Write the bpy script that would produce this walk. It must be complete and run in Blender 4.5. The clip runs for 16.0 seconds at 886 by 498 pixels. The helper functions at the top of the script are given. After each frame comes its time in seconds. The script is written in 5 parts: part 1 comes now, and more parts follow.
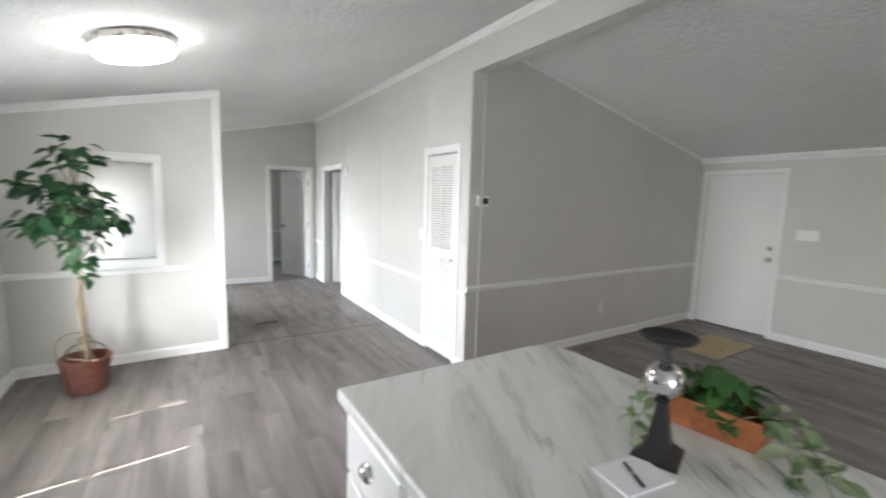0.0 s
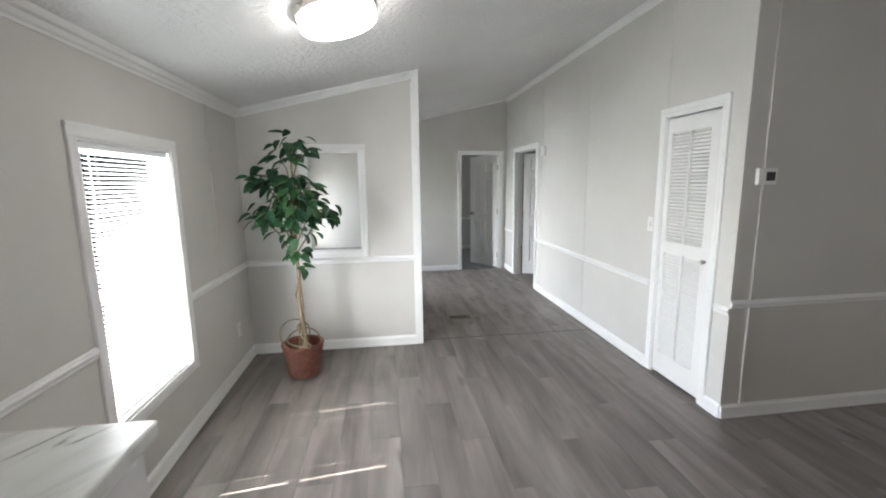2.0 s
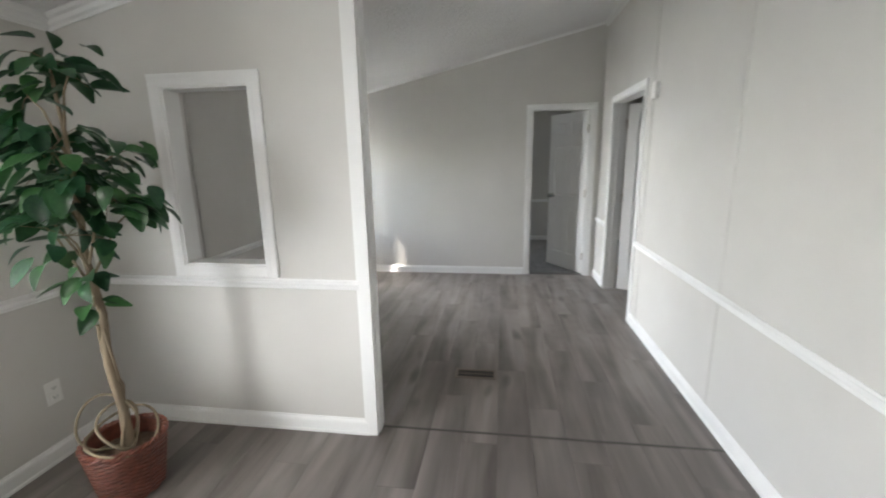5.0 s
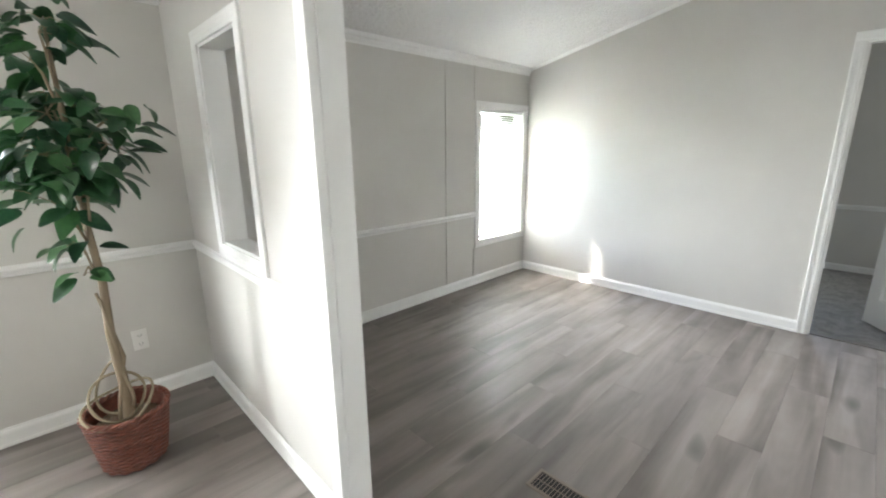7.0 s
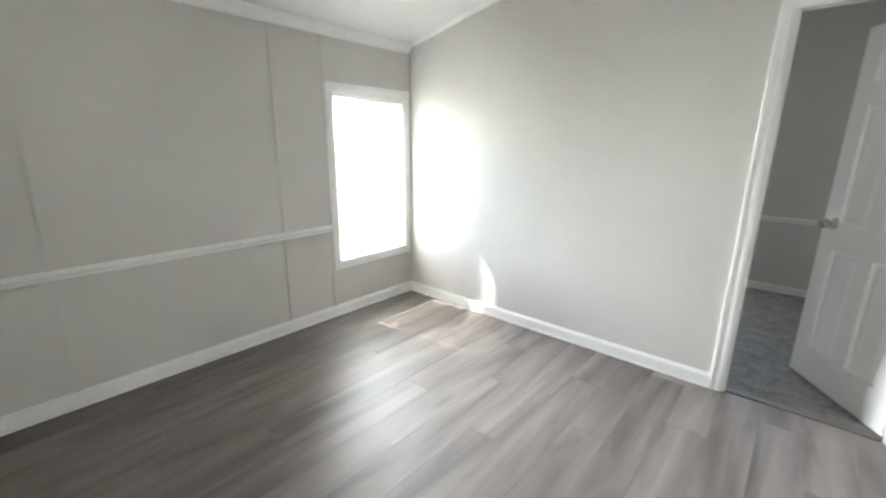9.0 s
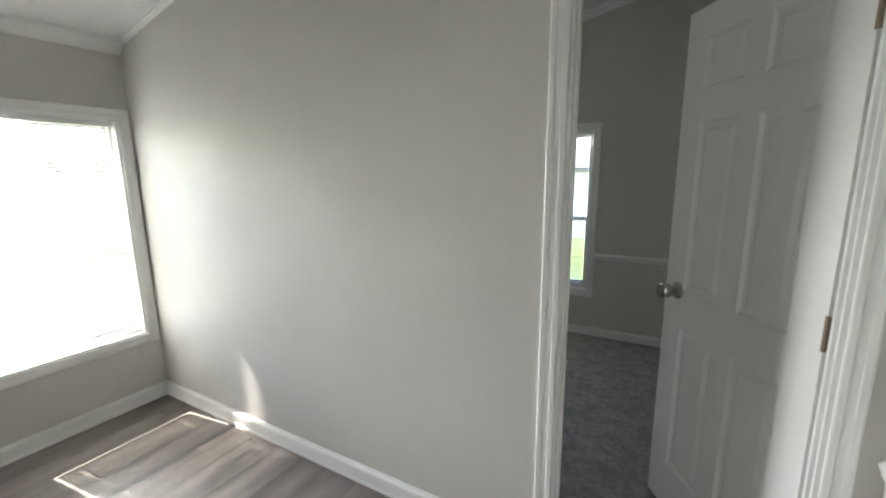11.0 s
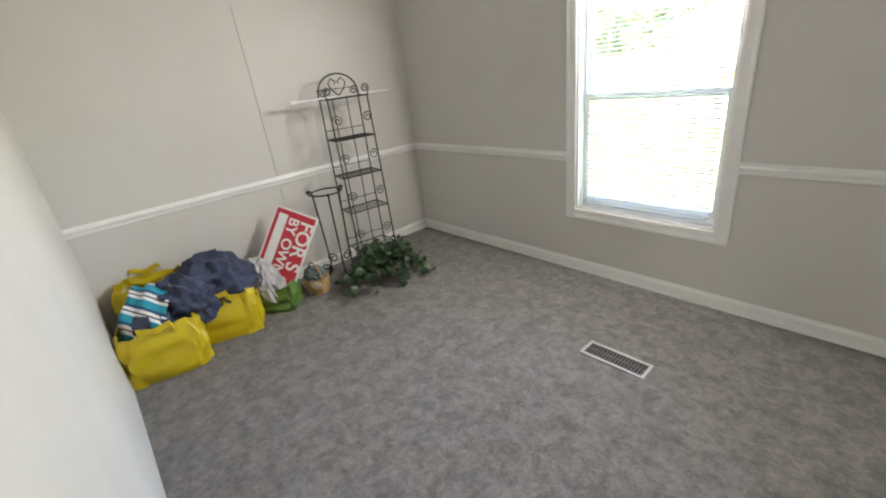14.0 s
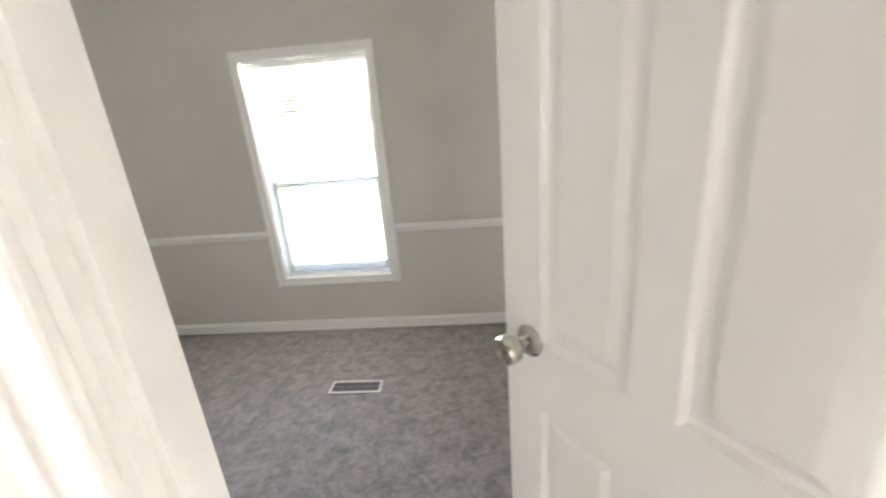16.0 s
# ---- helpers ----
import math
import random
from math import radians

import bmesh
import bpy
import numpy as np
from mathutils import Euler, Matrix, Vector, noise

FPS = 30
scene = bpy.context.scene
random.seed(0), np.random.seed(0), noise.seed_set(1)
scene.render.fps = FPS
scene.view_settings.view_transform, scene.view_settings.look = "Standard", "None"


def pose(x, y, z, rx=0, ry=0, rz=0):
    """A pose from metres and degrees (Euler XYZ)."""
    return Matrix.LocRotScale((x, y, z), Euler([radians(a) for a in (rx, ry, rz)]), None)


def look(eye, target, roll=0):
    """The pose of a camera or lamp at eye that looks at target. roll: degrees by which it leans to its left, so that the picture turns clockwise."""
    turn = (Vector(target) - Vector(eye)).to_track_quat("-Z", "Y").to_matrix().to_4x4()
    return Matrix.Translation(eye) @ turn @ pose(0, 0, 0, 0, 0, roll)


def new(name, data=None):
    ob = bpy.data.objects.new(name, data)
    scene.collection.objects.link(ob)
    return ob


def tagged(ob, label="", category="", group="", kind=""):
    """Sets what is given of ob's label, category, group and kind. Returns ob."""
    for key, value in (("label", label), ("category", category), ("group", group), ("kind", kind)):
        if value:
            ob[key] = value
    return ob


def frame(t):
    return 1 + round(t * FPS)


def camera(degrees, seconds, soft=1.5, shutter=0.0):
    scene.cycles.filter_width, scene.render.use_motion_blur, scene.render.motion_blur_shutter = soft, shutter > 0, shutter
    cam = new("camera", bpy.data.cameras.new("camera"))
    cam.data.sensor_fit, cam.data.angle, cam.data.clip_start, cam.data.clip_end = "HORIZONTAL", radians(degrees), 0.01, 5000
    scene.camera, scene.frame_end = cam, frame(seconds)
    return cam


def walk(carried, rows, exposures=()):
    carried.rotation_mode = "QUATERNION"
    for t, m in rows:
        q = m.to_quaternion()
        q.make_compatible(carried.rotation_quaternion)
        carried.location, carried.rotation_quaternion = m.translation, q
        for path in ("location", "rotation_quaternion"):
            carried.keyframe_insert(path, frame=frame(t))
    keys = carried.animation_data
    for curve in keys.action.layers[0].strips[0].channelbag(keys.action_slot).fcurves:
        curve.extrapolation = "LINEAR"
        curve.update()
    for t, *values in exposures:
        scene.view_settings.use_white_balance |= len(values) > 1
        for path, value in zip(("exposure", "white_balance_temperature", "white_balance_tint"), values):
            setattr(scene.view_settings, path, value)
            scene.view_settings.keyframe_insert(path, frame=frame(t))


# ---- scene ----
cam = camera(93.6, 16.0, soft=1.9, shutter=0.35)
PATH = [
    (0, (1.216, -0.366, 1.556), (2.271, 1.316, 1.316), 1.6),
    (0.5, (1.1, -0.3, 1.547), (1.734, 1.578, 1.285), 0.6),
    (1, (1.07, -0.203, 1.563), (1.46, 1.739, 1.289), 0.5),
    (1.5, (1.203, 0.034, 1.554), (1.504, 1.989, 1.263), 0.2),
    (2, (1.225, 0.372, 1.534), (1.495, 2.328, 1.217), -0.7),
    (2.5, (1.205, 0.727, 1.525), (1.536, 2.67, 1.187), -1.6),
    (3, (1.374, 1.105, 1.506), (1.756, 3.043, 1.19), -2.2),
    (3.5, (1.532, 1.403, 1.49), (1.958, 3.331, 1.173), -2.9),
    (4, (1.79, 1.744, 1.472), (2.276, 3.651, 1.115), -2.8),
    (4.5, (2.059, 1.988, 1.475), (2.293, 3.934, 1.077), -2.3),
    (5, (2.192, 2.28, 1.451), (1.915, 4.215, 1.029), -1.0),
    (5.2, (2.249, 2.426, 1.453), (1.774, 4.324, 1.036), -0.6),
    (7.3, (2.727, 3.792, 1.371), (1.287, 5.083, 0.863), 0.0),
    (7.5, (2.733, 3.932, 1.38), (1.277, 5.199, 0.856), 0.4),
    (8, (2.649, 4.181, 1.376), (1.238, 5.492, 0.837), 0.9),
    (8.5, (2.61, 4.464, 1.38), (1.21, 5.786, 0.842), 0.2),
    (9, (2.704, 4.831, 1.38), (1.438, 6.297, 0.881), 0.6),
    (9.5, (2.772, 5.181, 1.343), (1.666, 6.781, 0.88), 0.8),
    (10, (2.83, 5.593, 1.351), (1.858, 7.288, 0.925), 0.4),
    (10.2, (2.817, 5.73, 1.372), (1.907, 7.462, 0.96), 0.6),
    (12.3, (2.89, 7.045, 1.446), (1.752, 8.655, 1.163), -3.6),
    (12.5, (2.85, 7.2, 1.436), (1.682, 8.798, 1.148), -3.9),
    (12.7, (2.822, 7.303, 1.432), (1.587, 8.832, 1.099), -4.7),
    (13, (2.78, 7.438, 1.411), (1.424, 8.838, 0.962), -5.5),
    (13.5, (2.765, 7.635, 1.296), (1.268, 8.797, 0.656), -6.7),
    (14, (2.746, 7.718, 1.235), (1.323, 8.885, 0.453), -7.2),
    (14.5, (2.687, 7.693, 1.328), (1.486, 9.135, 0.635), -2.9),
    (15, (2.685, 7.66, 1.297), (1.712, 9.176, 0.427), -3.2),
    (15.5, (2.74, 7.548, 1.357), (2.013, 9.224, 0.543), -4.8),
    (16, (2.77, 7.302, 1.403), (2.597, 9.189, 0.761), -4.8),
]
walk(cam, [(t, look(eye, target, roll)) for t, eye, target, roll in PATH],
     exposures=[(0.0, 4.05, 6350, 11), (0.7, 3.8, 6400, 11), (2.0, 3.6, 6400, 11), (4.0, 3.4, 6500, 11), (5.0, 3.5, 6550, 11), (7.3, 4.4, 6500, 9), (8.7, 4.4, 6500, 9), (10.2, 3.85, 6550, 10), (12.3, 3.4, 7000, 9), (13.0, 3.6, 7150, 10), (13.5, 4.6, 7500, 14), (14.2, 5.35, 7300, 14), (16, 5.45, 7250, 15)])

# ---------------------------------------------------------------- plan, in metres
XR, XR2 = 3.33, 3.45          # dividing wall of the two halves
YP, YP2 = 4.20, 4.30          # partition with the pass-through
YF, YF2 = 7.498, 7.56         # wall with the bedroom door
YG = 9.82                     # gable wall of the bedroom
YT, YT2 = 2.60, 2.70          # wall with the thermostat
XE = 7.11                     # wall with the entry door
YS = -3.2                     # closing wall behind
SUN_WAY = Vector((1.0, 0.115, -1.31)).normalized()


def ceil_z(x):
    return 2.15 + 0.228 * x if x <= 3.39 else 2.923 - 0.203 * (x - 3.39)


# ---------------------------------------------------------------- world and light
world = bpy.data.worlds.new("world")
scene.world = world
world.use_nodes = True
wt = world.node_tree
sky = wt.nodes.new("ShaderNodeTexSky")
sky.sky_type = "NISHITA"
sky.sun_disc = False
sky.sun_elevation = math.asin(-SUN_WAY.z)
sky.sun_rotation = math.atan2(-SUN_WAY.x, -SUN_WAY.y)
wt.nodes["Background"].inputs["Strength"].default_value = 0.15
wt.links.new(sky.outputs[0], wt.nodes["Background"].inputs["Color"])
sun = new("sun", bpy.data.lights.new("sun", "SUN"))
sun.data.energy, sun.data.angle, sun.data.color = 3.4, radians(0.5), (1.0, 0.95, 0.87)
sun.rotation_euler = SUN_WAY.to_track_quat("-Z", "Y").to_euler()


def fill_lamp(x, y, z, toward, w, h, watts, colour=(0.93, 0.97, 1.0)):
    """An area lamp added at a closed wall, as fill from windows the walk never sees."""
    lamp = new("added_daylight", bpy.data.lights.new("added_daylight", "AREA"))
    lamp.data.shape, lamp.data.size, lamp.data.size_y = "RECTANGLE", w, h
    lamp.data.energy, lamp.data.color = watts, colour
    lamp.matrix_world = look((x, y, z), (x + toward[0], y + toward[1], z + toward[2]))


# added fill for living room and kitchen; the south wall has no openings
fill_lamp(5.3, YS + 0.02, 1.3, (0, 1, 0), 1.8, 1.4, 0.4)
fill_lamp(1.2, YS + 0.02, 1.4, (0, 1, 0), 1.6, 1.2, 3.4)


# ---------------------------------------------------------------- materials
class Nodes:
    def __init__(self, name):
        self.m = bpy.data.materials.new(name)
        self.m.use_nodes = True
        self.t = self.m.node_tree
        self.b = self.t.nodes["Principled BSDF"]

    def add(self, kind, **put):
        n = self.t.nodes.new("ShaderNode" + kind)
        for k, v in put.items():
            n.inputs[k.replace("_", " ")].default_value = v
        return n

    def link(self, a, b):
        self.t.links.new(a, b)

    def coords(self, scale=(1, 1, 1), jitter=False):
        tc = self.t.nodes.new("ShaderNodeTexCoord")
        mp = self.t.nodes.new("ShaderNodeMapping")
        mp.inputs["Scale"].default_value = scale
        self.link(tc.outputs["Object"], mp.inputs["Vector"])
        if jitter:
            info = self.t.nodes.new("ShaderNodeObjectInfo")
            k = self.t.nodes.new("ShaderNodeVectorMath")
            k.operation = "SCALE"
            k.inputs[0].default_value = (37.0, 91.0, 53.0)
            self.link(info.outputs["Random"], k.inputs["Scale"])
            self.link(k.outputs[0], mp.inputs["Location"])
        return mp.outputs[0]

    def noise(self, vec, scale, detail=4.0, rough=0.55, distortion=0.0):
        n = self.add("TexNoise", Scale=scale, Detail=detail, Roughness=rough, Distortion=distortion)
        self.link(vec, n.inputs["Vector"])
        return n.outputs["Fac"]

    def ramp(self, fac, stops):
        r = self.t.nodes.new("ShaderNodeValToRGB")
        while len(r.color_ramp.elements) < len(stops):
            r.color_ramp.elements.new(0.5)
        for e, (p, c) in zip(r.color_ramp.elements, stops):
            e.position, e.color = p, (*c, 1)
        self.link(fac, r.inputs[0])
        return r.outputs[0]

    def mix(self, fac, a, b, how="MIX"):
        n = self.t.nodes.new("ShaderNodeMix")
        n.data_type, n.blend_type = "RGBA", how
        if isinstance(fac, float):
            n.inputs[0].default_value = fac
        else:
            self.link(fac, n.inputs[0])
        for sock, v in ((n.inputs[6], a), (n.inputs[7], b)):
            if isinstance(v, tuple):
                sock.default_value = (*v, 1)
            else:
                self.link(v, sock)
        return n.outputs[2]

    def bump(self, height, strength, distance=0.01):
        n = self.add("Bump", Strength=strength, Distance=distance)
        self.link(height, n.inputs["Height"])
        self.link(n.outputs[0], self.b.inputs["Normal"])

    def out(self, colour, rough, metal=0.0):
        if isinstance(colour, tuple):
            self.b.inputs["Base Color"].default_value = (*colour, 1)
        else:
            self.link(colour, self.b.inputs["Base Color"])
        if isinstance(rough, float):
            self.b.inputs["Roughness"].default_value = rough
        else:
            self.link(rough, self.b.inputs["Roughness"])
        self.b.inputs["Metallic"].default_value = metal
        return self.m


def painted(name, colour, rough=0.5, vary=0.06, scale=2.5, bump=0.06, fine=220.0, metal=0.0, stretch=(1, 1, 1)):
    """A plain finish with faint blotches, fine grain and uneven gloss."""
    n = Nodes(name)
    v = n.coords(stretch)
    big, small = n.noise(v, scale, 3.0), n.noise(v, fine, 3.0)
    lo = tuple(c * (1 - vary) for c in colour)
    hi = tuple(min(1.0, c * (1 + vary)) for c in colour)
    col = n.ramp(big, [(0.3, lo), (0.7, hi)])
    col = n.mix(0.12, col, n.ramp(small, [(0.35, lo), (0.65, hi)]), "MIX")
    n.bump(small, bump, 0.002)
    r = n.ramp(n.noise(v, scale * 3), [(0.3, (rough * 0.85,) * 3), (0.7, (min(1.0, rough * 1.15),) * 3)])
    return n.out(col, r, metal)


def plank_material(name, dark, mid, light, rough):
    n = Nodes(name)
    v = n.coords((1, 1, 1), jitter=True)
    fib = n.coords((45, 2.4, 1), jitter=True)
    wide = n.coords((7, 0.9, 1), jitter=True)
    a = n.noise(fib, 1.0, 3.0, 0.55)
    b = n.noise(wide, 1.0, 3.0, 0.5, 0.5)
    col = n.ramp(b, [(0.30, dark), (0.48, mid), (0.70, light)])
    col = n.mix(0.10, col, n.ramp(a, [(0.3, dark), (0.7, light)]))
    knots = n.noise(n.coords((5.5, 2.0, 1), jitter=True), 1.0, 1.0)
    col = n.mix(n.ramp(knots, [(0.70, (0, 0, 0)), (0.80, (0.7,) * 3)]), col, tuple(c * 0.55 for c in dark))
    info = n.t.nodes.new("ShaderNodeObjectInfo")
    tone = n.ramp(info.outputs["Random"], [(0.0, (0.86, 0.85, 0.84)), (0.5, (1.0, 1.0, 1.0)), (1.0, (1.13, 1.12, 1.11))])
    col = n.mix(1.0, col, tone, "MULTIPLY")
    n.bump(a, 0.03, 0.002)
    r = n.ramp(n.noise(v, 6.0), [(0.3, (rough * 0.85,) * 3), (0.7, (rough * 1.2,) * 3)])
    return n.out(col, r)


def marble_material():
    n = Nodes("marble_laminate")

    def turned(scale):
        tc, mp = n.t.nodes.new("ShaderNodeTexCoord"), n.t.nodes.new("ShaderNodeMapping")
        mp2 = n.t.nodes.new("ShaderNodeMapping")
        mp.inputs["Rotation"].default_value = (0, 0, radians(31))
        mp2.inputs["Scale"].default_value = scale
        n.link(tc.outputs["Object"], mp.inputs["Vector"])
        n.link(mp.outputs[0], mp2.inputs["Vector"])
        return mp2.outputs[0]
    a = n.noise(turned((9.0, 1.5, 1)), 1.0, 5.0, 0.6, 0.5)
    b = n.noise(turned((17.0, 2.4, 1)), 1.0, 6.0, 0.64, 0.9)
    c = n.noise(turned((3.0, 0.8, 1)), 1.0, 3.0)
    col = n.ramp(a, [(0.30, (0.54, 0.55, 0.52)), (0.46, (0.72, 0.73, 0.70)), (0.66, (0.80, 0.80, 0.775))])
    streak = n.ramp(b, [(0.31, (0.13, 0.14, 0.14)), (0.375, (0.55, 0.56, 0.55)), (0.43, (1, 1, 1))])
    col = n.mix(n.ramp(c, [(0.36, (0.25,) * 3), (0.62, (0.95,) * 3)]), col, streak, "MULTIPLY")
    return n.out(col, 0.26)


def carpet_material():
    n = Nodes("grey_carpet")
    v = n.coords()
    a, b, c = n.noise(v, 12.0, 6.0, 0.78, 0.4), n.noise(v, 34.0, 6.0, 0.8, 0.4), n.noise(v, 240.0, 3.0)
    col = n.ramp(a, [(0.42, (0.080, 0.076, 0.072)), (0.58, (0.230, 0.216, 0.203))])
    col = n.mix(0.40, col, n.ramp(b, [(0.40, (0.055, 0.052, 0.050)), (0.62, (0.255, 0.242, 0.232))]))
    col = n.mix(0.20, col, n.ramp(c, [(0.3, (0.06, 0.06, 0.058)), (0.7, (0.36, 0.345, 0.33))]))
    h = n.mix(0.5, n.ramp(c, [(0.2, (0, 0, 0)), (0.8, (1, 1, 1))]), n.ramp(b, [(0.3, (0, 0, 0)), (0.7, (1, 1, 1))]))
    n.bump(h, 0.7, 0.008)
    n.b.inputs["Sheen Weight"].default_value = 0.15
    return n.out(col, 0.95)


def ceiling_material():
    n = Nodes("knockdown_ceiling")
    v = n.coords()
    a = n.noise(v, 26.0, 4.0, 0.6, 0.6)
    h = n.ramp(a, [(0.42, (0, 0, 0)), (0.58, (1, 1, 1))])
    n.bump(h, 0.65, 0.006)
    col = n.ramp(n.noise(v, 1.5), [(0.3, (0.70, 0.695, 0.685)), (0.7, (0.75, 0.745, 0.735))])
    return n.out(col, 0.9)


def glass_material():
    n = Nodes("window_glass")
    n.t.nodes.remove(n.b)
    g, tr, mx = n.add("BsdfGlossy", Roughness=0.02), n.add("BsdfTransparent"), n.t.nodes.new("ShaderNodeMixShader")
    fr = n.add("Fresnel", IOR=1.45)
    n.link(fr.outputs[0], mx.inputs[0])
    n.link(tr.outputs[0], mx.inputs[1])
    n.link(g.outputs[0], mx.inputs[2])
    n.link(mx.outputs[0], n.t.nodes["Material Output"].inputs[0])
    return n.m


def glow_material(name, colour, strength):
    n = Nodes(name)
    n.b.inputs["Emission Color"].default_value = (*colour, 1)
    n.b.inputs["Emission Strength"].default_value = strength
    return n.out((0.8, 0.8, 0.8), 0.4)


def slat_material():
    n = Nodes("blind_vinyl")
    n.b.inputs["Transmission Weight"].default_value = 0.0
    mx, tl = n.t.nodes.new("ShaderNodeMixShader"), n.add("BsdfTranslucent")
    tl.inputs[0].default_value = (0.85, 0.86, 0.87, 1)
    mx.inputs[0].default_value = 0.62
    n.link(n.b.outputs[0], mx.inputs[1])
    n.link(tl.outputs[0], mx.inputs[2])
    n.link(mx.outputs[0], n.t.nodes["Material Output"].inputs[0])
    return n.out((0.82, 0.82, 0.81), 0.4)


WALL = painted("greige_wall_paint", (0.600, 0.585, 0.552), 0.55, 0.04, 1.4, 0.10, 160.0)
TRIM = painted("white_trim_paint", (0.80, 0.80, 0.785), 0.45, 0.03, 3.0, 0.05, 120.0)
DOORW = painted("white_door_paint", (0.76, 0.755, 0.735), 0.38, 0.03, 3.0, 0.10, 260.0, stretch=(1, 1, 0.2))
CABW = painted("white_cabinet_paint", (0.78, 0.775, 0.765), 0.35, 0.03, 3.0, 0.04)
CEIL = ceiling_material()
PLANK = plank_material("grey_vinyl_plank", (0.098, 0.084, 0.076), (0.168, 0.148, 0.136), (0.250, 0.224, 0.207), 0.45)
SUBFLOOR = painted("dark_joint", (0.06, 0.055, 0.05), 0.8)
CARPET = carpet_material()
MARBLE = marble_material()
GLASS = glass_material()
VINYL = painted("white_vinyl_frame", (0.80, 0.81, 0.81), 0.35, 0.02)
SLAT = slat_material()
NICKEL = painted("brushed_nickel", (0.50, 0.48, 0.45), 0.28, 0.06, 8.0, 0.05, 300.0, 1.0)
CHROME = painted("polished_chrome", (0.75, 0.75, 0.75), 0.10, 0.03, 8.0, 0.0, 300.0, 1.0)
BRONZE = painted("old_brass_hinge", (0.24, 0.19, 0.14), 0.42, 0.10, 20.0, 0.05, 300.0, 0.9)
PLASTIC = painted("white_plastic", (0.80, 0.79, 0.76), 0.35, 0.02)
DARKP = painted("dark_plastic", (0.03, 0.032, 0.035), 0.3, 0.1)
DUCT_SHADE = painted("duct_shade_paint", (0.02, 0.02, 0.02), 0.8)


# ---------------------------------------------------------------- mesh helpers
def box(bm, x0, x1, y0, y1, z0, z1, top=None, bev=0.0):
    """An upright block; top, a function of x, gives the height of its upper corners; bev rounds its edges."""
    vs = []
    for z in (0, 1):
        for x, y in ((x0, y0), (x1, y0), (x1, y1), (x0, y1)):
            vs.append(bm.verts.new((x, y, z0 if z == 0 else (top(x) if top else z1))))
    fs = [(3, 2, 1, 0), (4, 5, 6, 7), (0, 1, 5, 4), (1, 2, 6, 5), (2, 3, 7, 6), (3, 0, 4, 7)]
    faces = [bm.faces.new([vs[i] for i in f]) for f in fs]
    if bev:
        edges = list({e for f in faces for e in f.edges})
        bmesh.ops.bevel(bm, geom=edges, offset=bev, segments=2, profile=0.7, affect="EDGES", clamp_overlap=True)
    return vs


def run(bm, profile, a, b, out):
    """A moulding: the profile, of (outward, up) pairs, drawn from a to b; out is the level way off the wall."""
    a, b, out = Vector(a), Vector(b), Vector(out)
    rings = [[bm.verts.new(p + out * o + Vector((0, 0, u))) for o, u in profile] for p in (a, b)]
    k = len(profile)
    for i in range(k):
        bm.faces.new((rings[0][i], rings[0][(i + 1) % k], rings[1][(i + 1) % k], rings[1][i]))
    bm.faces.new(rings[0][::-1])
    bm.faces.new(rings[1])


def sweep(bm, profile, a, b, side, out):
    """As run(), for casings: profile of (sideways, outward) pairs."""
    a, b, side, out = Vector(a), Vector(b), Vector(side), Vector(out)
    rings = [[bm.verts.new(p + side * s + out * o) for s, o in profile] for p in (a, b)]
    k = len(profile)
    for i in range(k):
        bm.faces.new((rings[0][i], rings[0][(i + 1) % k], rings[1][(i + 1) % k], rings[1][i]))
    bm.faces.new(rings[0][::-1])
    bm.faces.new(rings[1])


def lathe(bm, profile, m=None, n=24):
    """Turns (radius, height) pairs round z."""
    m = m or Matrix()
    rings = []
    for r, z in profile:
        if r < 1e-5:
            rings.append([bm.verts.new(m @ Vector((0, 0, z)))])
        else:
            rings.append([bm.verts.new(m @ Vector((r * math.cos(2 * math.pi * i / n), r * math.sin(2 * math.pi * i / n), z))) for i in range(n)])
    for p, q in zip(rings, rings[1:]):
        for i in range(n):
            j = (i + 1) % n
            f = [p[i % len(p)], p[j % len(p)], q[j % len(q)], q[i % len(q)]]
            f = list(dict.fromkeys(f))
            if len(f) > 2:
                bm.faces.new(f)


def tube(bm, pts, r, n=8, r_end=None, closed=False):
    """A round bar along pts, tapering to r_end."""
    pts = [Vector(p) for p in pts]
    r_end = r if r_end is None else r_end
    rings, k = [], len(pts)
    up = Vector((0.13, 0.29, 0.95))
    for i, p in enumerate(pts):
        d = (pts[(i + 1) % k] - pts[i - 1]) if closed else (pts[min(i + 1, k - 1)] - pts[max(i - 1, 0)])
        d.normalize()
        if abs(d.dot(up)) > 0.95:
            up = Vector((1, 0.1, 0))
        s = d.cross(up).normalized()
        w = s.cross(d)
        rr = r + (r_end - r) * i / max(1, k - 1)
        rings.append([bm.verts.new(p + (s * math.cos(2 * math.pi * j / n) + w * math.sin(2 * math.pi * j / n)) * rr) for j in range(n)])
        up = w
    pairs = list(zip(rings, rings[1:])) + ([(rings[-1], rings[0])] if closed else [])
    for p, q in pairs:
        for j in range(n):
            bm.faces.new((p[j], p[(j + 1) % n], q[(j + 1) % n], q[j]))
    if not closed:
        bm.faces.new(rings[0][::-1])
        bm.faces.new(rings[-1])


def solid(name, bm, material, smooth=False):
    bmesh.ops.recalc_face_normals(bm, faces=bm.faces)
    me = bpy.data.meshes.new(name)
    bm.to_mesh(me)
    bm.free()
    me.materials.append(material)
    if smooth:
        me.polygons.foreach_set("use_smooth", [True] * len(me.polygons))
        me.set_sharp_from_angle(angle=radians(38))
    return new(name, me)


def part(name, bm, material, parent, label="", smooth=False):
    ob = solid(name, bm, material, smooth)
    ob.parent = parent
    if label:
        tagged(ob, label)
    return ob


def structure(name, bm, material, label, category):
    return tagged(solid(name, bm, material), label, category, kind="structure")


